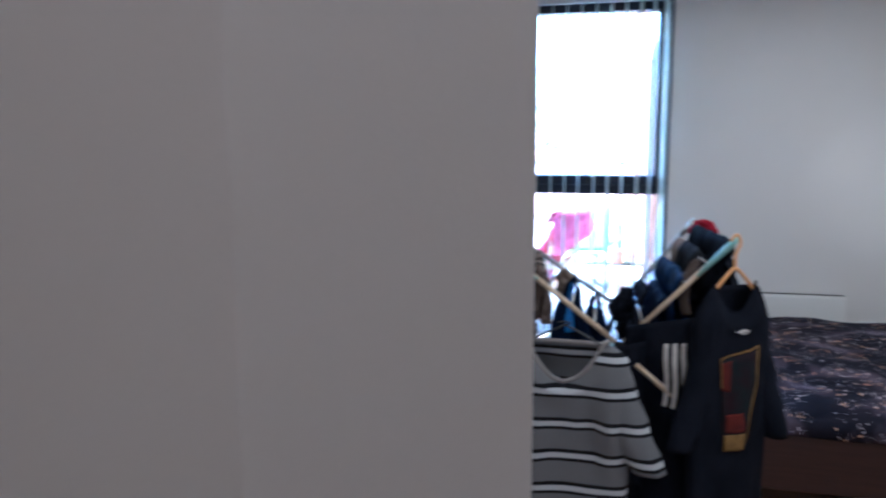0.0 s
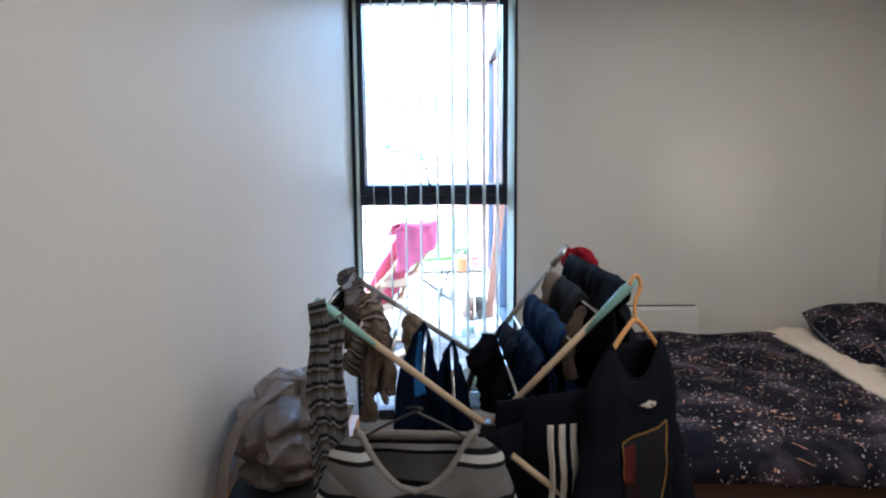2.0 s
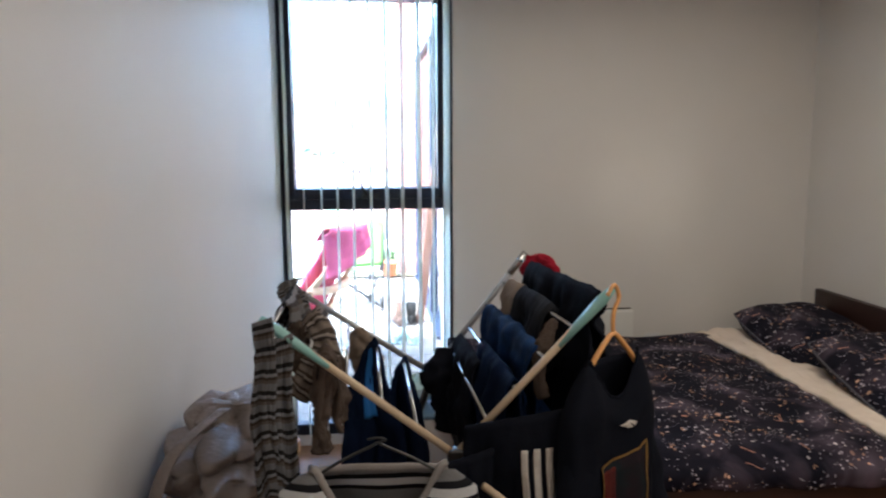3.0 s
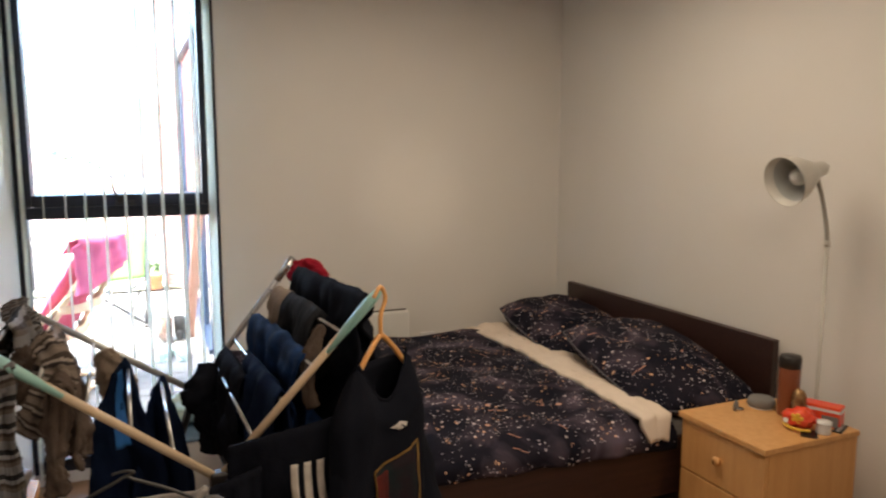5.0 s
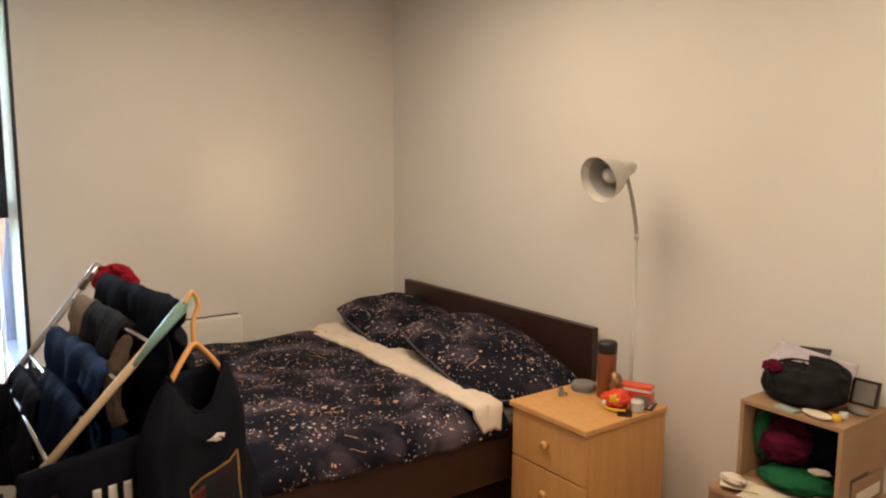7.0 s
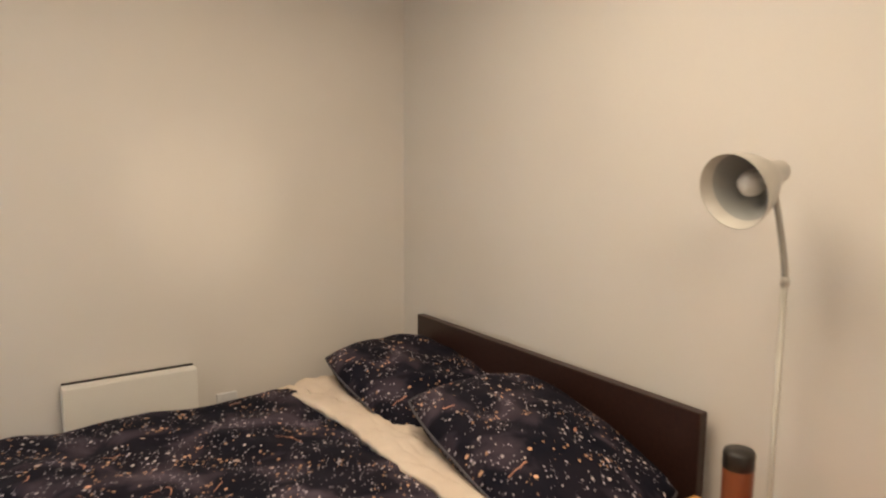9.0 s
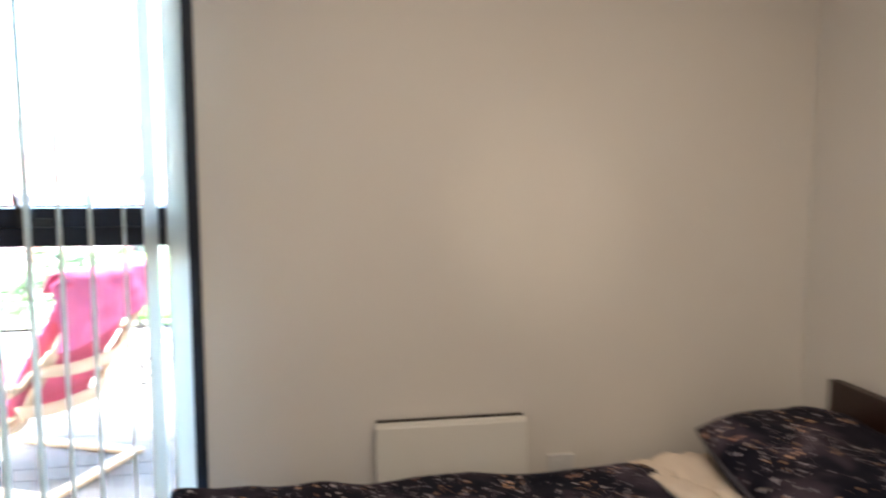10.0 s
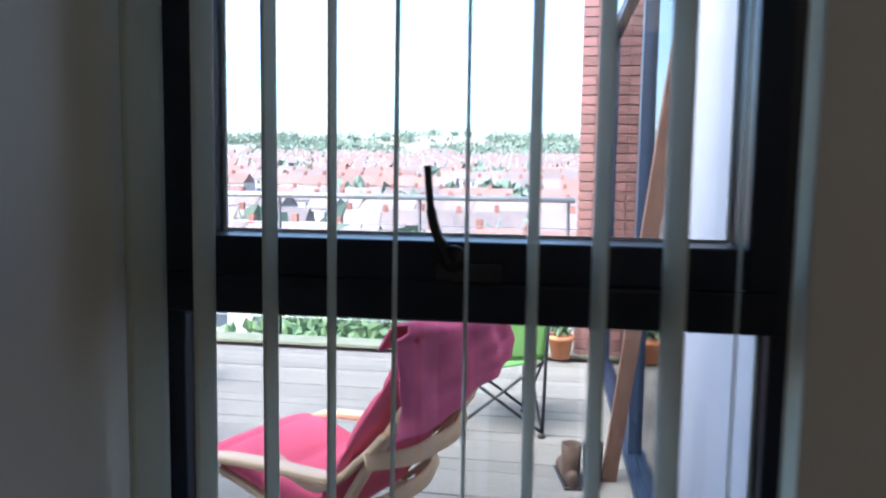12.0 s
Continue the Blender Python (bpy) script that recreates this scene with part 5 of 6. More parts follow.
# white tub by the window
tub = thing("storage_tub", "white plastic storage tub below the window", "tub", (-0.15, 4.25, 0), 3)
part("body", box((-0.13, -0.15, 0.0), (0.15, 0.14, 0.33), 0.02, 3), WHITEPL, tub)
part("lid", box((-0.14, -0.16, 0.331), (0.16, 0.15, 0.352), 0.008, 3), mat("blue_lid", (0.16, 0.26, 0.38), 0.4), tub, "blue-grey lid")
for k in range(2):
    part("letter_bar", box((-0.02 + 0.03 * k, -0.1525, 0.19), (-0.008 + 0.03 * k, -0.1505, 0.23), 0), BLACKP, tub)
cloth_lump("crumpled_bag", "crumpled teal and clear carrier bag on the tub", mat("teal_film", (0.35, 0.55, 0.55), 0.25, (0.6, 0.7, 0.7), scale=20, bump=0.3, grain=60), (-0.16, 4.28, 0.352), 0.2, 0.18, 0.13, 51, "bag")

# ---- the terrace ----
DZ = 0.08
DY0, DY1 = N + 0.11, 9.75
structure("outer_wall_plinth", "white rendered outside wall beside the window", box((0.17, N + 0.104, -0.3), (0.42, 6.35, 3.2), 0.01), RENDERW, "wall")
structure("outer_wall_west", "white rendered outside wall", box((-6.0, N - 0.1, -0.3), (L - 0.2, N + 0.066, 3.2), 0.01), RENDERW, "wall")
structure("outer_wall_over", "white rendered wall over the window", box((L - 0.2, N + 0.104, 2.46), (0.166, N + 0.16, 3.2), 0), RENDERW, "wall")
door = thing("terrace_door", "dark framed sliding glass door standing on the terrace", "door", (0.2, 6.4, DZ), kind="structure")
for y in (0.0, 0.95, 2.95):
    part("door_post", box((-0.03, y, 0.0), (0.05, y + 0.07, 2.5), 0.005), ALU, door)
part("door_head", box((-0.03, 0.0, 2.501), (0.05, 3.02, 2.58), 0.005), ALU, door)
part("door_track", box((-0.05, 0.071, -0.02), (0.06, 2.949, 0.03), 0.003), ALU, door)
for y in (0.07, 1.02):
    part("pane", box((0.005, y, 0.03), (0.012, y + (0.88 if y < 1 else 1.93), 2.5), 0), GLASS, door).visible_shadow = False
structure("outer_wall_back", "white rendered wall behind the glass door", box((1.8, 6.36, -0.3), (2.0, 9.6, 3.2), 0), RENDERW, "wall")
pl = thing("timber_plank", "brown timber plank leaning on the door frame", "plank", (0.05, 7.05, DZ))
part("plank", box((-0.036, -0.012, 0.008), (0.036, 0.012, 2.35), 0.004, turn=pose(0, 0, 0.0, 15.8, 2.5, 8)), PLANKW, pl)
rail = thing("balcony_rail", "grey metal balcony railing along the terrace edge", "railing", (-3.0, DY1 + 0.03, DZ))
part("top_rail", tube([(-3.5, 0, 1.27), (2.95, 0, 1.27)], 0.024, 12), STEELRAIL, rail, "", True)
part("top_rail", tube([(3.25, 0, 1.27), (4.6, 0, 1.27)], 0.024, 12), STEELRAIL, rail, "", True)
for z in (0.18, 0.5, 0.8, 1.03):
    part("wire", tube([(-3.5, 0, z), (4.6, 0, z)], 0.004, 6), STEELRAIL, rail, "", True)
for k in range(6):
    part("post", tube([(-3.4 + 1.26 * k, 0, 0), (-3.4 + 1.26 * k, 0, 1.25)], 0.014, 10), BLACKM, rail, "", True)
structure("terrace_edge", "mossy timber kerb at the terrace edge", box((-6.5, DY1 - 0.28, DZ + 0.001), (1.9, DY1 - 0.02, DZ + 0.03), 0.006), MOSSWOOD, "kerb")
structure("terrace_slab", "concrete slab under the decking", box((-6.5, N + 0.105, -0.5), (2.1, DY1 + 0.1, DZ - 0.035), 0), MORTAR, "slab")

# pink bentwood armchair
CW = 0.285
ac = thing("armchair", "bentwood armchair with a pink cushion and a draped pink towel", "armchair", (-0.935, 6.045, DZ), 156)
ac.scale = (1.06, 1, 1)
for sg in (-1, 1):
    y = sg * CW
    part("arm_loop", strip(arc((-0.30, y, 0.018), (0.0, y, 0.018), (0.30, y, 0.02), (0.40, y, 0.075), (0.42, y, 0.24), (0.41, y, 0.385), (0.35, y, 0.445), (0.15, y, 0.475), (-0.17, y, 0.495)), (0, 1, 0), 0.06, 0.026), BIRCH, ac, "", True)
    yi = sg * (CW - 0.06)
    part("seat_frame", strip(arc((0.37, yi, 0.385), (0.18, yi, 0.34), (-0.02, yi, 0.275), (-0.13, yi, 0.31), (-0.20, yi, 0.45), (-0.34, yi, 0.68), (-0.42, yi, 0.80)), (0, 1, 0), 0.045, 0.022), BIRCH, ac, "", True)
    part("back_strut", strip(arc((0.10, y * 0.9, 0.5), (-0.09, y * 0.9, 0.44), (-0.25, y * 0.9, 0.57), (-0.33, y * 0.88, 0.66)), (0, 1, 0), 0.04, 0.02), BIRCH, ac, "", True)
    part("under_strut", strip(arc((0.385, y * 0.92, 0.10), (0.2, y * 0.92, 0.2), (0.0, y * 0.92, 0.25), (-0.14, y * 0.92, 0.36)), (0, 1, 0), 0.04, 0.02), BIRCH, ac, "", True)
part("cross_bar", strip([(-0.30, -CW - 0.03, 0.018), (-0.30, 0, 0.018), (-0.30, CW + 0.03, 0.018)], (1, 0, 0), 0.06, 0.022), BIRCH, ac)
for x, z in ((-0.175, 0.37), (-0.285, 0.56)):
    part("back_slat", strip(arc((x, -CW, z + 0.02), (x - 0.045, -CW / 2, z), (x - 0.055, 0, z), (x - 0.045, CW / 2, z), (x, CW, z + 0.02)), (0.3, 0, 1), 0.055, 0.012), BIRCH, ac, "", True)
CUSH = arc((0.42, 0, 0.40), (0.36, 0, 0.43), (0.16, 0, 0.385), (-0.02, 0, 0.33), (-0.10, 0, 0.40), (-0.19, 0, 0.57), (-0.32, 0, 0.78), (-0.44, 0, 0.97), n=8)


def cushion_fn(sign):
    def fn(u, v):
        i = min(u * (len(CUSH) - 1), len(CUSH) - 1.001)
        k = int(i)
        p, q = CUSH[k], CUSH[k + 1]
        c = p.lerp(q, i - k)
        d = (q - p).normalized()
        nrm = Vector((d.z, 0, -d.x))
        b = 2 * v - 1
        seg = abs(math.sin(u * math.pi * 7)) ** 0.5
        th = 0.045 * (0.55 + 0.45 * seg) * max(0.0, 1 - abs(b) ** 5) ** 0.5 * max(0.0, 1 - (2 * u - 1) ** 12) ** 0.5
        return c + Vector((0, b * 0.265, 0)) + nrm * sign * th
    return fn


cb = sheet(cushion_fn(1), 70, 20)
sheet(cushion_fn(-1), 70, 20, bm=cb)
bmesh.ops.remove_doubles(cb, verts=cb.verts, dist=0.0008)
bmesh.ops.recalc_face_normals(cb, faces=cb.faces)
part("cushion", cb, PINK, ac, "pink quilted cushion", True)


def towel_fn(u, v):
    s = v * 0.70 - 0.10
    y = (u - 0.5) * (0.59 + 0.03 * wob(u, v, 0, 3, 60))
    wrap = 0.42 * max(0.0, u - 0.78) + 0.25 * max(0.0, 0.12 - u)
    top = Vector((-0.438, y, 1.01 + 0.012 * wob(u * 4, 0, 0, 1, 66)))
    f = 0.012 * math.sin(9 * u + 2 * v) + 0.012 * wob(u * 3, v * 3, 0, 2, 61) + 0.008 * math.sin(23 * u + 3 * v)
    if s < 0:
        k = -s
        return top + Vector((0.055 + 0.52 * k + f * 0.3, 0, -0.86 * k - 0.01))
    k = s
    b = 0.052 * min(1.0, k / 0.05)
    return top + Vector((-b + 0.03 * k + f * min(1.0, k / 0.08) + wrap * min(1.0, k / 0.1), 0.02 * math.sin(6 * v), -(0.30 + 0.34 * u) * k * 0.92))


tw = tagged(solid(part("pink_towel", sheet(towel_fn, 30, 40, (0.6, 1.0)), TOWEL, None, "", True), 0.008), "faded pink towel draped over the armchair back", "towel")
tw.matrix_basis = pose(-0.935, 6.045, DZ, 0, 0, 156) @ Matrix.Diagonal((1.06, 1, 1, 1))

# folding camping chairs
def camping_chair(label, canvas, at, rz):
    cc = thing("camping_chair", label, "chair", at, rz, group="camping chairs")
    bk2 = part("back_canvas", sheet(lambda u, v: Vector(((u - 0.5) * 0.58, -0.20 - 0.04 * math.sin(math.pi * u) - 0.10 * v, 0.44 + 0.44 * v + 0.03 * (2 * u - 1) ** 2 * v)), 14, 12), canvas, cc, "", True)
    solid(bk2, 0.004)
    solid(part("seat_canvas", sheet(lambda u, v: Vector(((u - 0.5) * 0.52, -0.19 + 0.42 * v, 0.43 - 0.04 * math.sin(math.pi * u) + 0.03 * v)), 12, 12), canvas, cc, "", True), 0.004)
    for sx in (-1, 1):
        part("upright", tube([(sx * 0.27, -0.22, 0.02), (sx * 0.275, -0.24, 0.48), (sx * 0.285, -0.30, 0.9)], 0.010, 8), BLACKM, cc, "", True)
        part("front_leg", tube([(sx * 0.26, 0.24, 0.02), (sx * 0.26, 0.24, 0.62)], 0.010, 8), BLACKM, cc, "", True)
        part("side_cross", tube([(sx * 0.268, -0.22, 0.03), (sx * 0.262, 0.24, 0.44)], 0.008, 8), BLACKM, cc, "", True)
        part("side_cross", tube([(sx * 0.268, -0.22, 0.44), (sx * 0.262, 0.24, 0.03)], 0.008, 8), BLACKM, cc, "", True)
        part("arm_canvas", box((sx * 0.27 - 0.035, -0.24, 0.62), (sx * 0.27 + 0.035, 0.25, 0.63), 0.004), canvas, cc)
        for y in (-0.22, 0.24):
            part("foot", lathe([(0.0, 0.0), (0.022, 0.0), (0.02, 0.02), (0.01, 0.03), (0.0, 0.031)], 14, (sx * 0.265, y, 0)), BLACKP, cc, "", True)
    for y in (-0.22, 0.24):
        part("cross_leg", tube([(-0.265, y, 0.03), (0.265, y, 0.43)], 0.009, 8), BLACKM, cc, "", True)
        part("cross_leg", tube([(0.265, y, 0.03), (-0.265, y, 0.43)], 0.009, 8), BLACKM, cc, "", True)
    return cc


camping_chair("lime green folding camping chair with black legs", LIME, (-0.58, 7.74, DZ), 14)
camping_chair("low blue folding camping chair on the terrace", BRIGHTBLUE, (-2.98, 8.15, DZ), -20).scale = (0.8, 0.8, 0.7)

# potted plant, boots, clogs
pot = thing("potted_plant", "small terracotta pot with a bushy green plant", "plant", (-0.14, 9.35, DZ + 0.031))
part("pot", lathe([(0.0, 0.0), (0.07, 0.0), (0.095, 0.15), (0.105, 0.15), (0.107, 0.185), (0.095, 0.186), (0.09, 0.165), (0.0, 0.164)], 28), TERRA, pot, "terracotta pot", True)
lb = bmesh.new()
rng = random.Random(5)
for _ in range(170):
    a, e, r = rng.uniform(0, 6.283), rng.uniform(0.2, 1.4), rng.uniform(0.03, 0.16)
    c = Vector((math.cos(a) * math.cos(e) * r, math.sin(a) * math.cos(e) * r, 0.19 + math.sin(e) * r))
    m = Matrix.LocRotScale(c, Euler((rng.uniform(-1, 1), rng.uniform(-1, 1), a)), Vector((1, 1, 1)) * rng.uniform(0.6, 1.2))
    vs = [lb.verts.new(m @ Vector(p)) for p in ((-0.03, 0, 0), (0, -0.014, 0.004), (0.034, 0, -0.004), (0, 0.014, 0.004))]
    lb.faces.new(vs)
part("leaves", lb, LEAF, pot, "small green leaves")


def footwear(name, label, material, at, rz, tall, cat):
    ob = thing(name, label, cat, at, rz, group="shoes on the terrace")

    def fn(u, v):
        a = 2 * math.pi * u
        x = 0.14 * math.cos(math.pi * v)
        w = 0.045 * (math.sin(math.pi * v) ** 0.45) * (1.05 - 0.25 * v)
        h = 0.05 + 0.035 * max(0.0, math.sin(math.pi * v)) + 0.02 * v
        return Vector((x, w * math.cos(a), h * 0.5 + h * 0.5 * math.sin(a)))
    b = sheet(fn, 20, 18)
    bmesh.ops.remove_doubles(b, verts=b.verts, dist=0.0005)
    part("upper", b, material, ob, "", True)
    if tall:
        part("shaft", lathe([(0.042, 0.05), (0.045, 0.12), (0.048, tall), (0.043, tall), (0.038, 0.08), (0.0, 0.079)], 20, (-0.07, 0, 0)), material, ob, "", True)
    part("sole", box((-0.14, -0.042, 0.0), (0.14, 0.042, 0.016), 0.008, 3), BLACKP if tall else material, ob)
    return ob


footwear("boot", "brown suede boot standing on the terrace", SUEDE, (-0.14, 7.05, DZ), 100, 0.2, "boot")
footwear("boot", "dark boot standing beside its pair", BLACKBAG, (-0.02, 7.1, DZ), 85, 0.19, "boot")
footwear("clog", "pale teal rubber clog on the terrace", TEALRUB, (-0.16, 6.5, DZ), 75, 0.0, "clog")
footwear("clog", "pale teal rubber clog beside its pair", TEALRUB, (-0.05, 6.47, DZ), 95, 0.0, "clog")

# ---- the town across the valley ----
PROFILE = ((9, -16), (30, -14.5), (60, -12.5), (110, -11), (160, -8.5), (220, -3.5), (300, 1.5), (420, 9), (560, 18), (750, 36), (950, 62), (1200, 60), (3500, 40))


def land(x, y):
    for (a, za), (b, zb) in zip(PROFILE, PROFILE[1:]):
        if y <= b:
            t = max(0.0, (y - a) / (b - a))
            z = za + (zb - za) * t
            break
    else:
        z = PROFILE[-1][1]
    if y > 500:
        z += min(1.0, (y - 500) / 300) * 9 * wob(x / 160, y / 160, 0, 1.0, 70)
    return z


gx = [-2500, -1200, -700] + [-500 + 25 * k for k in range(33)] + [450, 800, 2500]
gy = [-1500, -200, 9.9, 30, 60, 110, 160, 220, 300, 360, 420, 480, 560, 600, 650, 700, 750, 800, 850, 900, 950, 1050, 1200, 2000, 3500]
gb = bmesh.new()
gv = [[gb.verts.new((x, y, land(x, max(9, y)))) for y in gy] for x in gx]
for i in range(len(gx) - 1):
    for j in range(len(gy) - 1):
        gb.faces.new((gv[i][j], gv[i + 1][j], gv[i + 1][j + 1], gv[i][j + 1]))
structure("ground", "valley ground rising to wooded hills", gb, GRASS, "ground")


def house(name, label, wall_m, roof_m):
    """A terraced house facing -y, 5.6 m wide."""
    ob = thing(name, label, "house", (0, 0, 0), group="terraced houses")
    part("wall", box((-2.78, -3.8, -3.0), (2.78, 3.8, 5.4), 0), wall_m, ob)
    rb = bmesh.new()
    prof = [(-4.15, 5.2), (-4.05, 5.45), (0.0, 8.15), (4.05, 5.45), (4.15, 5.2), (0.0, 7.85)]
    a = [rb.verts.new((-2.8, y, z)) for y, z in prof]
    b = [rb.verts.new((2.8, y, z)) for y, z in prof]
    for k in range(6):
        rb.faces.new((a[k], a[(k + 1) % 6], b[(k + 1) % 6], b[k]))
    gab = [rb.verts.new((-2.77, y, z)) for y, z in ((-3.8, 5.4), (0, 7.9), (3.8, 5.4))]
    rb.faces.new(gab)
    gab = [rb.verts.new((2.77, y, z)) for y, z in ((-3.8, 5.4), (3.8, 5.4), (0, 7.9))]
    rb.faces.new(gab)
    rf = part("roof", rb, roof_m, ob)
    part("chimney", box((-2.65, -0.35, 7.0), (-1.95, 0.35, 9.0), 0), HOUSER, rf)
    for x, z, w, h in ((-1.4, 3.4, 1.1, 1.4), (1.4, 3.4, 1.1, 1.4), (-1.3, 0.9, 1.7, 1.5)):
        wn = part("window", box((x - w / 2, -3.86, z), (x + w / 2, -3.8, z + h), 0), WHITEPL, ob)
        part("pane", box((x - w / 2 + 0.1, -3.875, z + 0.1), (x + w / 2 - 0.1, -3.862, z + h - 0.1), 0), PANE, wn)
    part("door", box((0.9, -3.86, 0.0), (1.9, -3.8, 2.1), 0), DARKWOOD, ob)
    return ob


kinds = [house("terraced_house", "pale rendered terraced house with a slate roof", HOUSEW, SLATE), house("terraced_house", "red brick terraced house with a slate roof", HOUSER, SLATE), house("terraced_house", "pale terraced house with a clay tile roof", HOUSEW, ROOFRED)]
hr = random.Random(8)
first = {}
for row, (y, turn) in enumerate(((58, 4), (84, -5), (112, 3), (140, -7), (170, 6), (200, -3), (232, 5))):
    run = list(range(int(-0.66 * y / 5.6) - 1, int(0.16 * y / 5.6) + 2))
    kind_i = (1, 0, 1, 0, 2, 0, 1)[row]
    step = 0
    for k in run:
        if (k + row * 3) % 11 == 0:
            continue
        x = k * 5.6
        yy = y + x * math.tan(radians(turn))
        if yy < 40:
            continue
        if (k + row) % 6 == 0:
            kind_i = hr.choice((0, 0, 1, 2))
        m = pose(x, yy, land(x, yy) + 0.2 * (k % 2), 0, 0, turn)
        if kind_i not in first:
            first[kind_i] = True
            kinds[kind_i].matrix_basis = m
        else:
            copy_thing(kinds[kind_i], m)

# houses farther up the hill
fb, fr_, fs_ = bmesh.new(), bmesh.new(), bmesh.new()
for y in range(258, 620, 23):
    turn = hr.uniform(-14, 14)
    x = -0.72 * y
    while x < 0.2 * y:
        x += 6.2
        if hr.random() < 0.22 + (0.3 if y > 470 else 0):
            continue
        yy = y + x * math.tan(radians(turn)) * 0.5
        z = land(x, yy)
        m = pose(x, yy, z, 0, 0, turn)
        box((-3, -3.6, -3), (3, 3.6, 5.2), 0, bm=fb, turn=m)
        rb_ = fr_ if hr.random() < 0.4 else fs_
        v = [rb_.verts.new(m @ Vector(p)) for p in ((-3.1, -4, 5.1), (3.1, -4, 5.1), (3.1, 0, 7.9), (-3.1, 0, 7.9), (3.1, 4, 5.1), (-3.1, 4, 5.1))]
        for q in ((0, 1, 2, 3), (3, 2, 4, 5)):
            rb_.faces.new([v[i] for i in q])
        box((-2.7, -0.3, 6.9), (-2.1, 0.3, 8.8), 0, bm=fb, turn=m)
far = thing("far_houses", "rows of far terraced houses on the hillside", "houses", (0, 0, 0), kind="stuff")
part("walls", fb, HOUSEW, far)
part("roofs", fr_, ROOFRED, far)
part("roofs", fs_, SLATE, far)


def crown(spots, leaf, seed):
    """Many small leaf clumps round the given spots (centre, radius, count)."""
    r = random.Random(seed)
    b = bmesh.new()
    for c, rad, num in spots:
        for _ in range(num):
            p = Vector((r.gauss(0, 0.45), r.gauss(0, 0.45), r.gauss(0, 0.38))) * rad + Vector(c)
            m = Matrix.LocRotScale(p, Euler((r.uniform(0, 6), r.uniform(0, 6), r.uniform(0, 6))), Vector((1, 1, 1)) * leaf * r.uniform(0.6, 1.5))
            vs = [b.verts.new(m @ Vector(q)) for q in ((-1, -0.3, 0), (0.1, -0.8, 0.3), (1, 0.2, -0.1), (-0.1, 0.8, 0.25))]
            b.faces.new(vs)
    return b


spots = []
for _ in range(900):
    y = hr.uniform(520, 960)
    x = hr.uniform(-0.75, 0.22) * y
    if wob(x / 110, y / 110, 0, 1, 75) > 0.02 - (y - 600) / 1500:
        spots.append(((x, y, land(x, y) + 3), hr.uniform(6, 12), 46))
for _ in range(130):
    y = hr.uniform(70, 600)
    x = hr.uniform(-0.7, 0.2) * y
    spots.append(((x, y + 10, land(x, y) + 4.0), hr.uniform(3, 6), 60))
tagged(part("far_woods", crown(spots, 1.5, 9), WOODS), "green woods and garden trees on the far hills", "trees", "", "stuff")


def tree(name, label, at, h, seed):
    ob = thing(name, label, "tree", at)
    tr = random.Random(seed)
    part("trunk", tube([(0, 0, 0), (0.1, 0, h * 0.3), (0, 0.15, h * 0.6), (0.1, 0, h * 0.9)], [0.28, 0.2, 0.13, 0.04], 10), BARK, ob, "", True)
    sp = []
    for k in range(9):
        a = k * 2.4
        e = Vector((math.cos(a) * h * 0.28, math.sin(a) * h * 0.28, h * (0.5 + 0.05 * k)))
        part("limb", tube([(0.05, 0.05, h * (0.3 + 0.05 * k)), e * 0.6 + Vector((0, 0, h * 0.2)), e], [0.09, 0.06, 0.02], 7), BARK, ob, "", True)
        sp.append((e, h * 0.22, 330))
    sp.append(((0, 0, h * 0.85), h * 0.3, 500))
    part("crown", crown(sp, 0.22, seed), LEAF, ob, "dense green leaves")
    return ob


tree("broadleaf_tree", "leafy green tree below the terrace", (-9.5, 33, -13.5), 9.6, 3)
tree("broadleaf_tree", "leafy green tree in a garden", (-16, 52, -13), 9.0, 6)

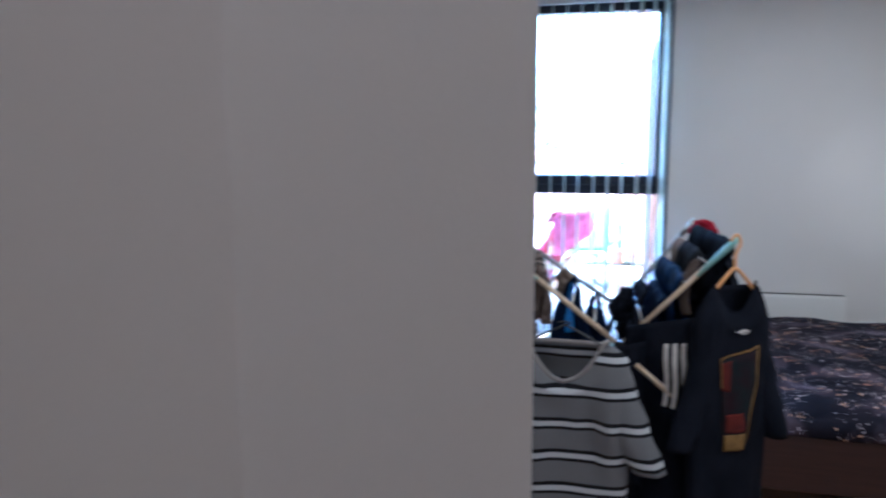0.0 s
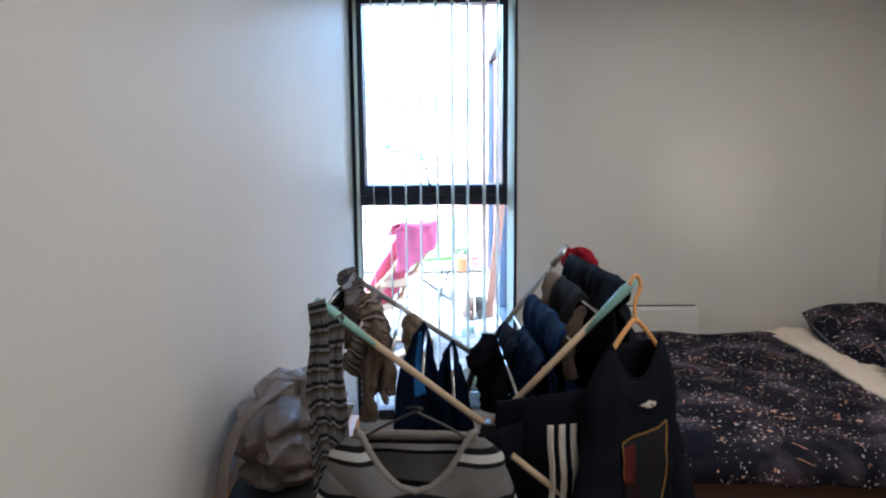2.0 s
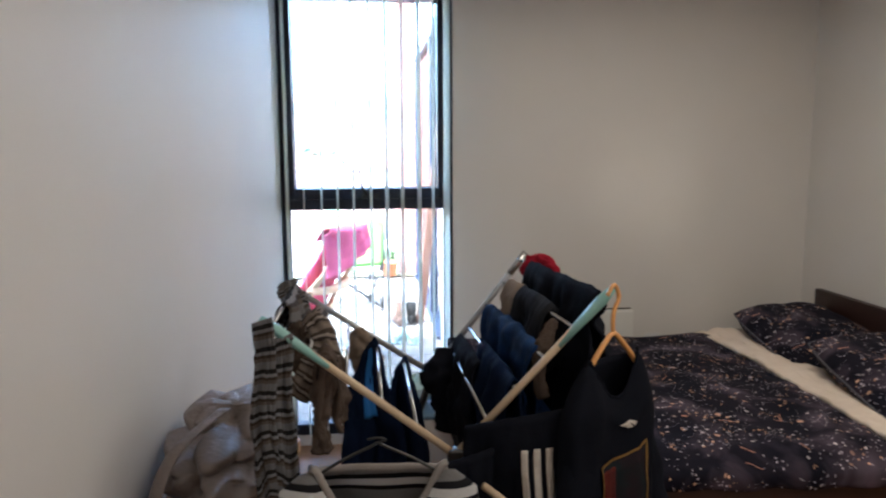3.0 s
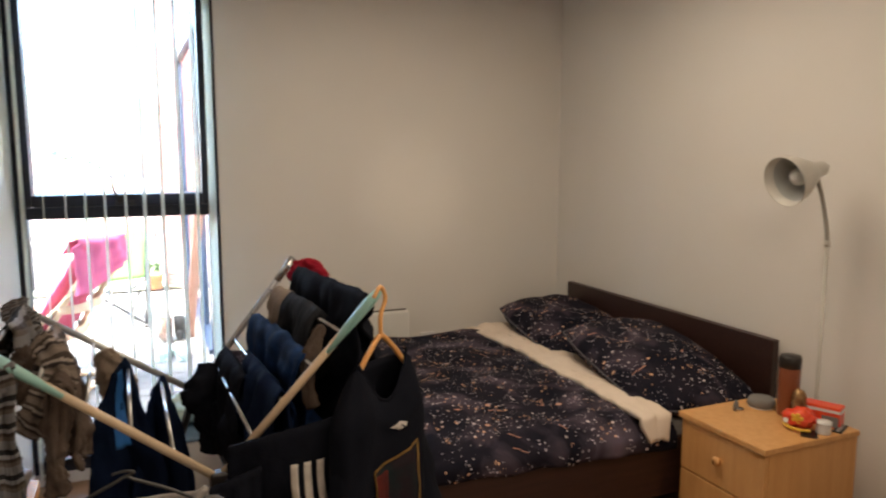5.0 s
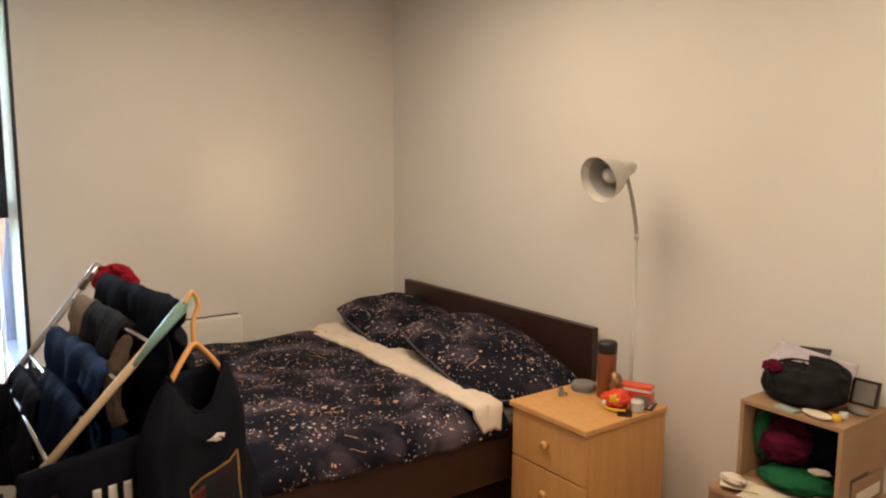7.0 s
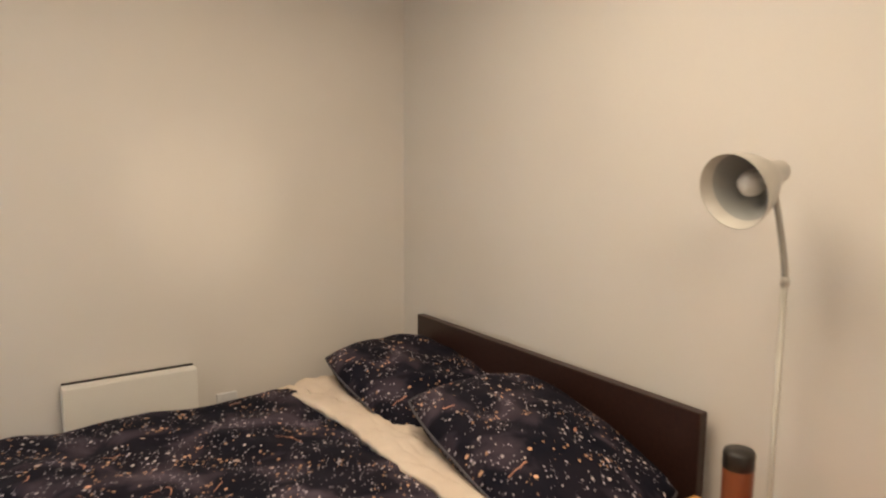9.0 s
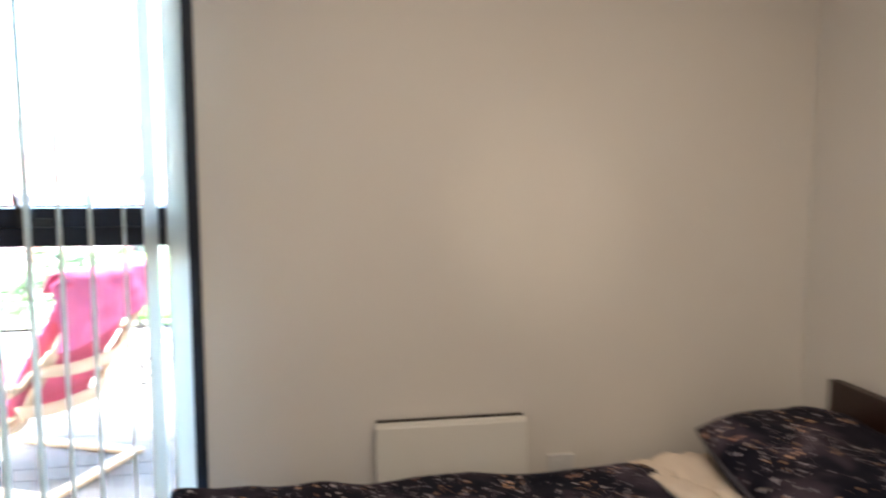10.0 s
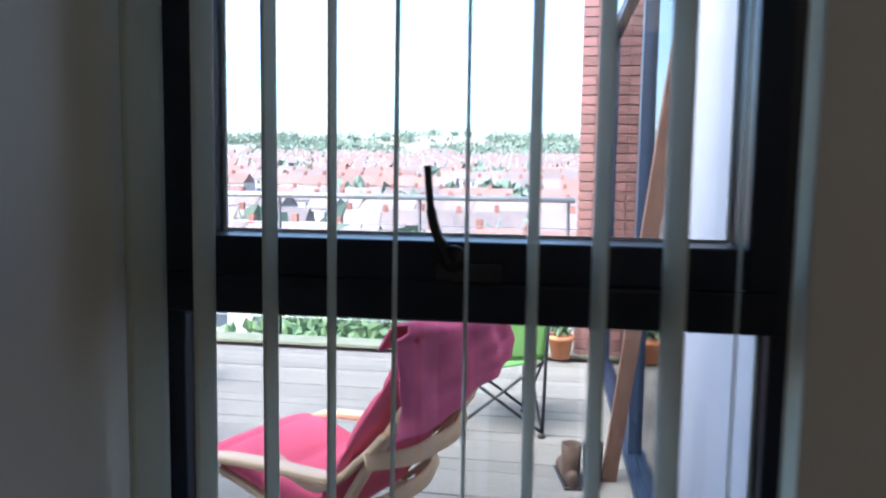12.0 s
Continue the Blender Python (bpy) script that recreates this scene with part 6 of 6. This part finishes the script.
# ---- small repeated pieces last ----
# decking boards with grooved tops
db = bmesh.new()
BW, BL = 0.136, 8.2
prof = [(0.0, 0.0), (0.0, -0.028), (BW, -0.028), (BW, 0.0)]
top = []
for k in range(8):
    y = BW - 0.006 - k * (BW - 0.012) / 7.5
    top += [(y, 0.0), (y - 0.010, 0.0), (y - 0.0115, -0.003), (y - 0.0155, -0.003)]
ring0 = [db.verts.new((-BL / 2, y, z)) for y, z in prof[1:3]] + [db.verts.new((-BL / 2, y, z)) for y, z in [(BW, -0.002)] + top + [(0.0, -0.002)]]
ring1 = [db.verts.new((BL / 2, v.co.y, v.co.z)) for v in ring0]
for k in range(len(ring0)):
    a, b = k, (k + 1) % len(ring0)
    db.faces.new((ring0[a], ring0[b], ring1[b], ring1[a]))
deck = thing("decking", "weathered grey grooved timber decking on the terrace", "decking", (0, 0, 0), kind="structure")
b0 = part("board", db, DECKWOOD, deck)
b0.matrix_local = pose(-2.35, DY0 + 0.02, DZ)
n_boards = int((DY1 - 0.3 - DY0) / (BW + 0.007))
for k in range(1, n_boards):
    b = new("board", b0.data)
    b.parent = deck
    b.matrix_local = pose(-2.35 + 0.03 * math.sin(k * 5.1), DY0 + 0.02 + k * (BW + 0.007), DZ + 0.0015 * math.sin(k * 2.3), 0, 0, 0.04 * math.sin(k * 3.3))

# brick pier at the terrace edge
pier = thing("brick_pier", "red brick pier at the end of the terrace railing", "pier", (0.075, 9.62, DZ), kind="structure")
part("mortar_core", box((-0.095, -0.1, -0.05), (0.095, 0.1, 3.4), 0), MORTAR, pier)
brick_me = None
for c in range(45):
    for sx, sy, rz in ((-0.052, -0.104, 0), (0.052, -0.104, 0), (-0.1, 0.0, 90), (0.1, 0.0, 90)):
        if brick_me is None:
            bo = part("brick", box((-0.05, -0.006, -0.0325), (0.05, 0.006, 0.0325), 0.003, 1), BRICK, pier)
            brick_me = bo.data
        else:
            bo = new("brick", brick_me)
            bo.parent = pier
        bo.matrix_local = pose(sx, sy, 0.035 + 0.075 * c, 0, 0, rz)
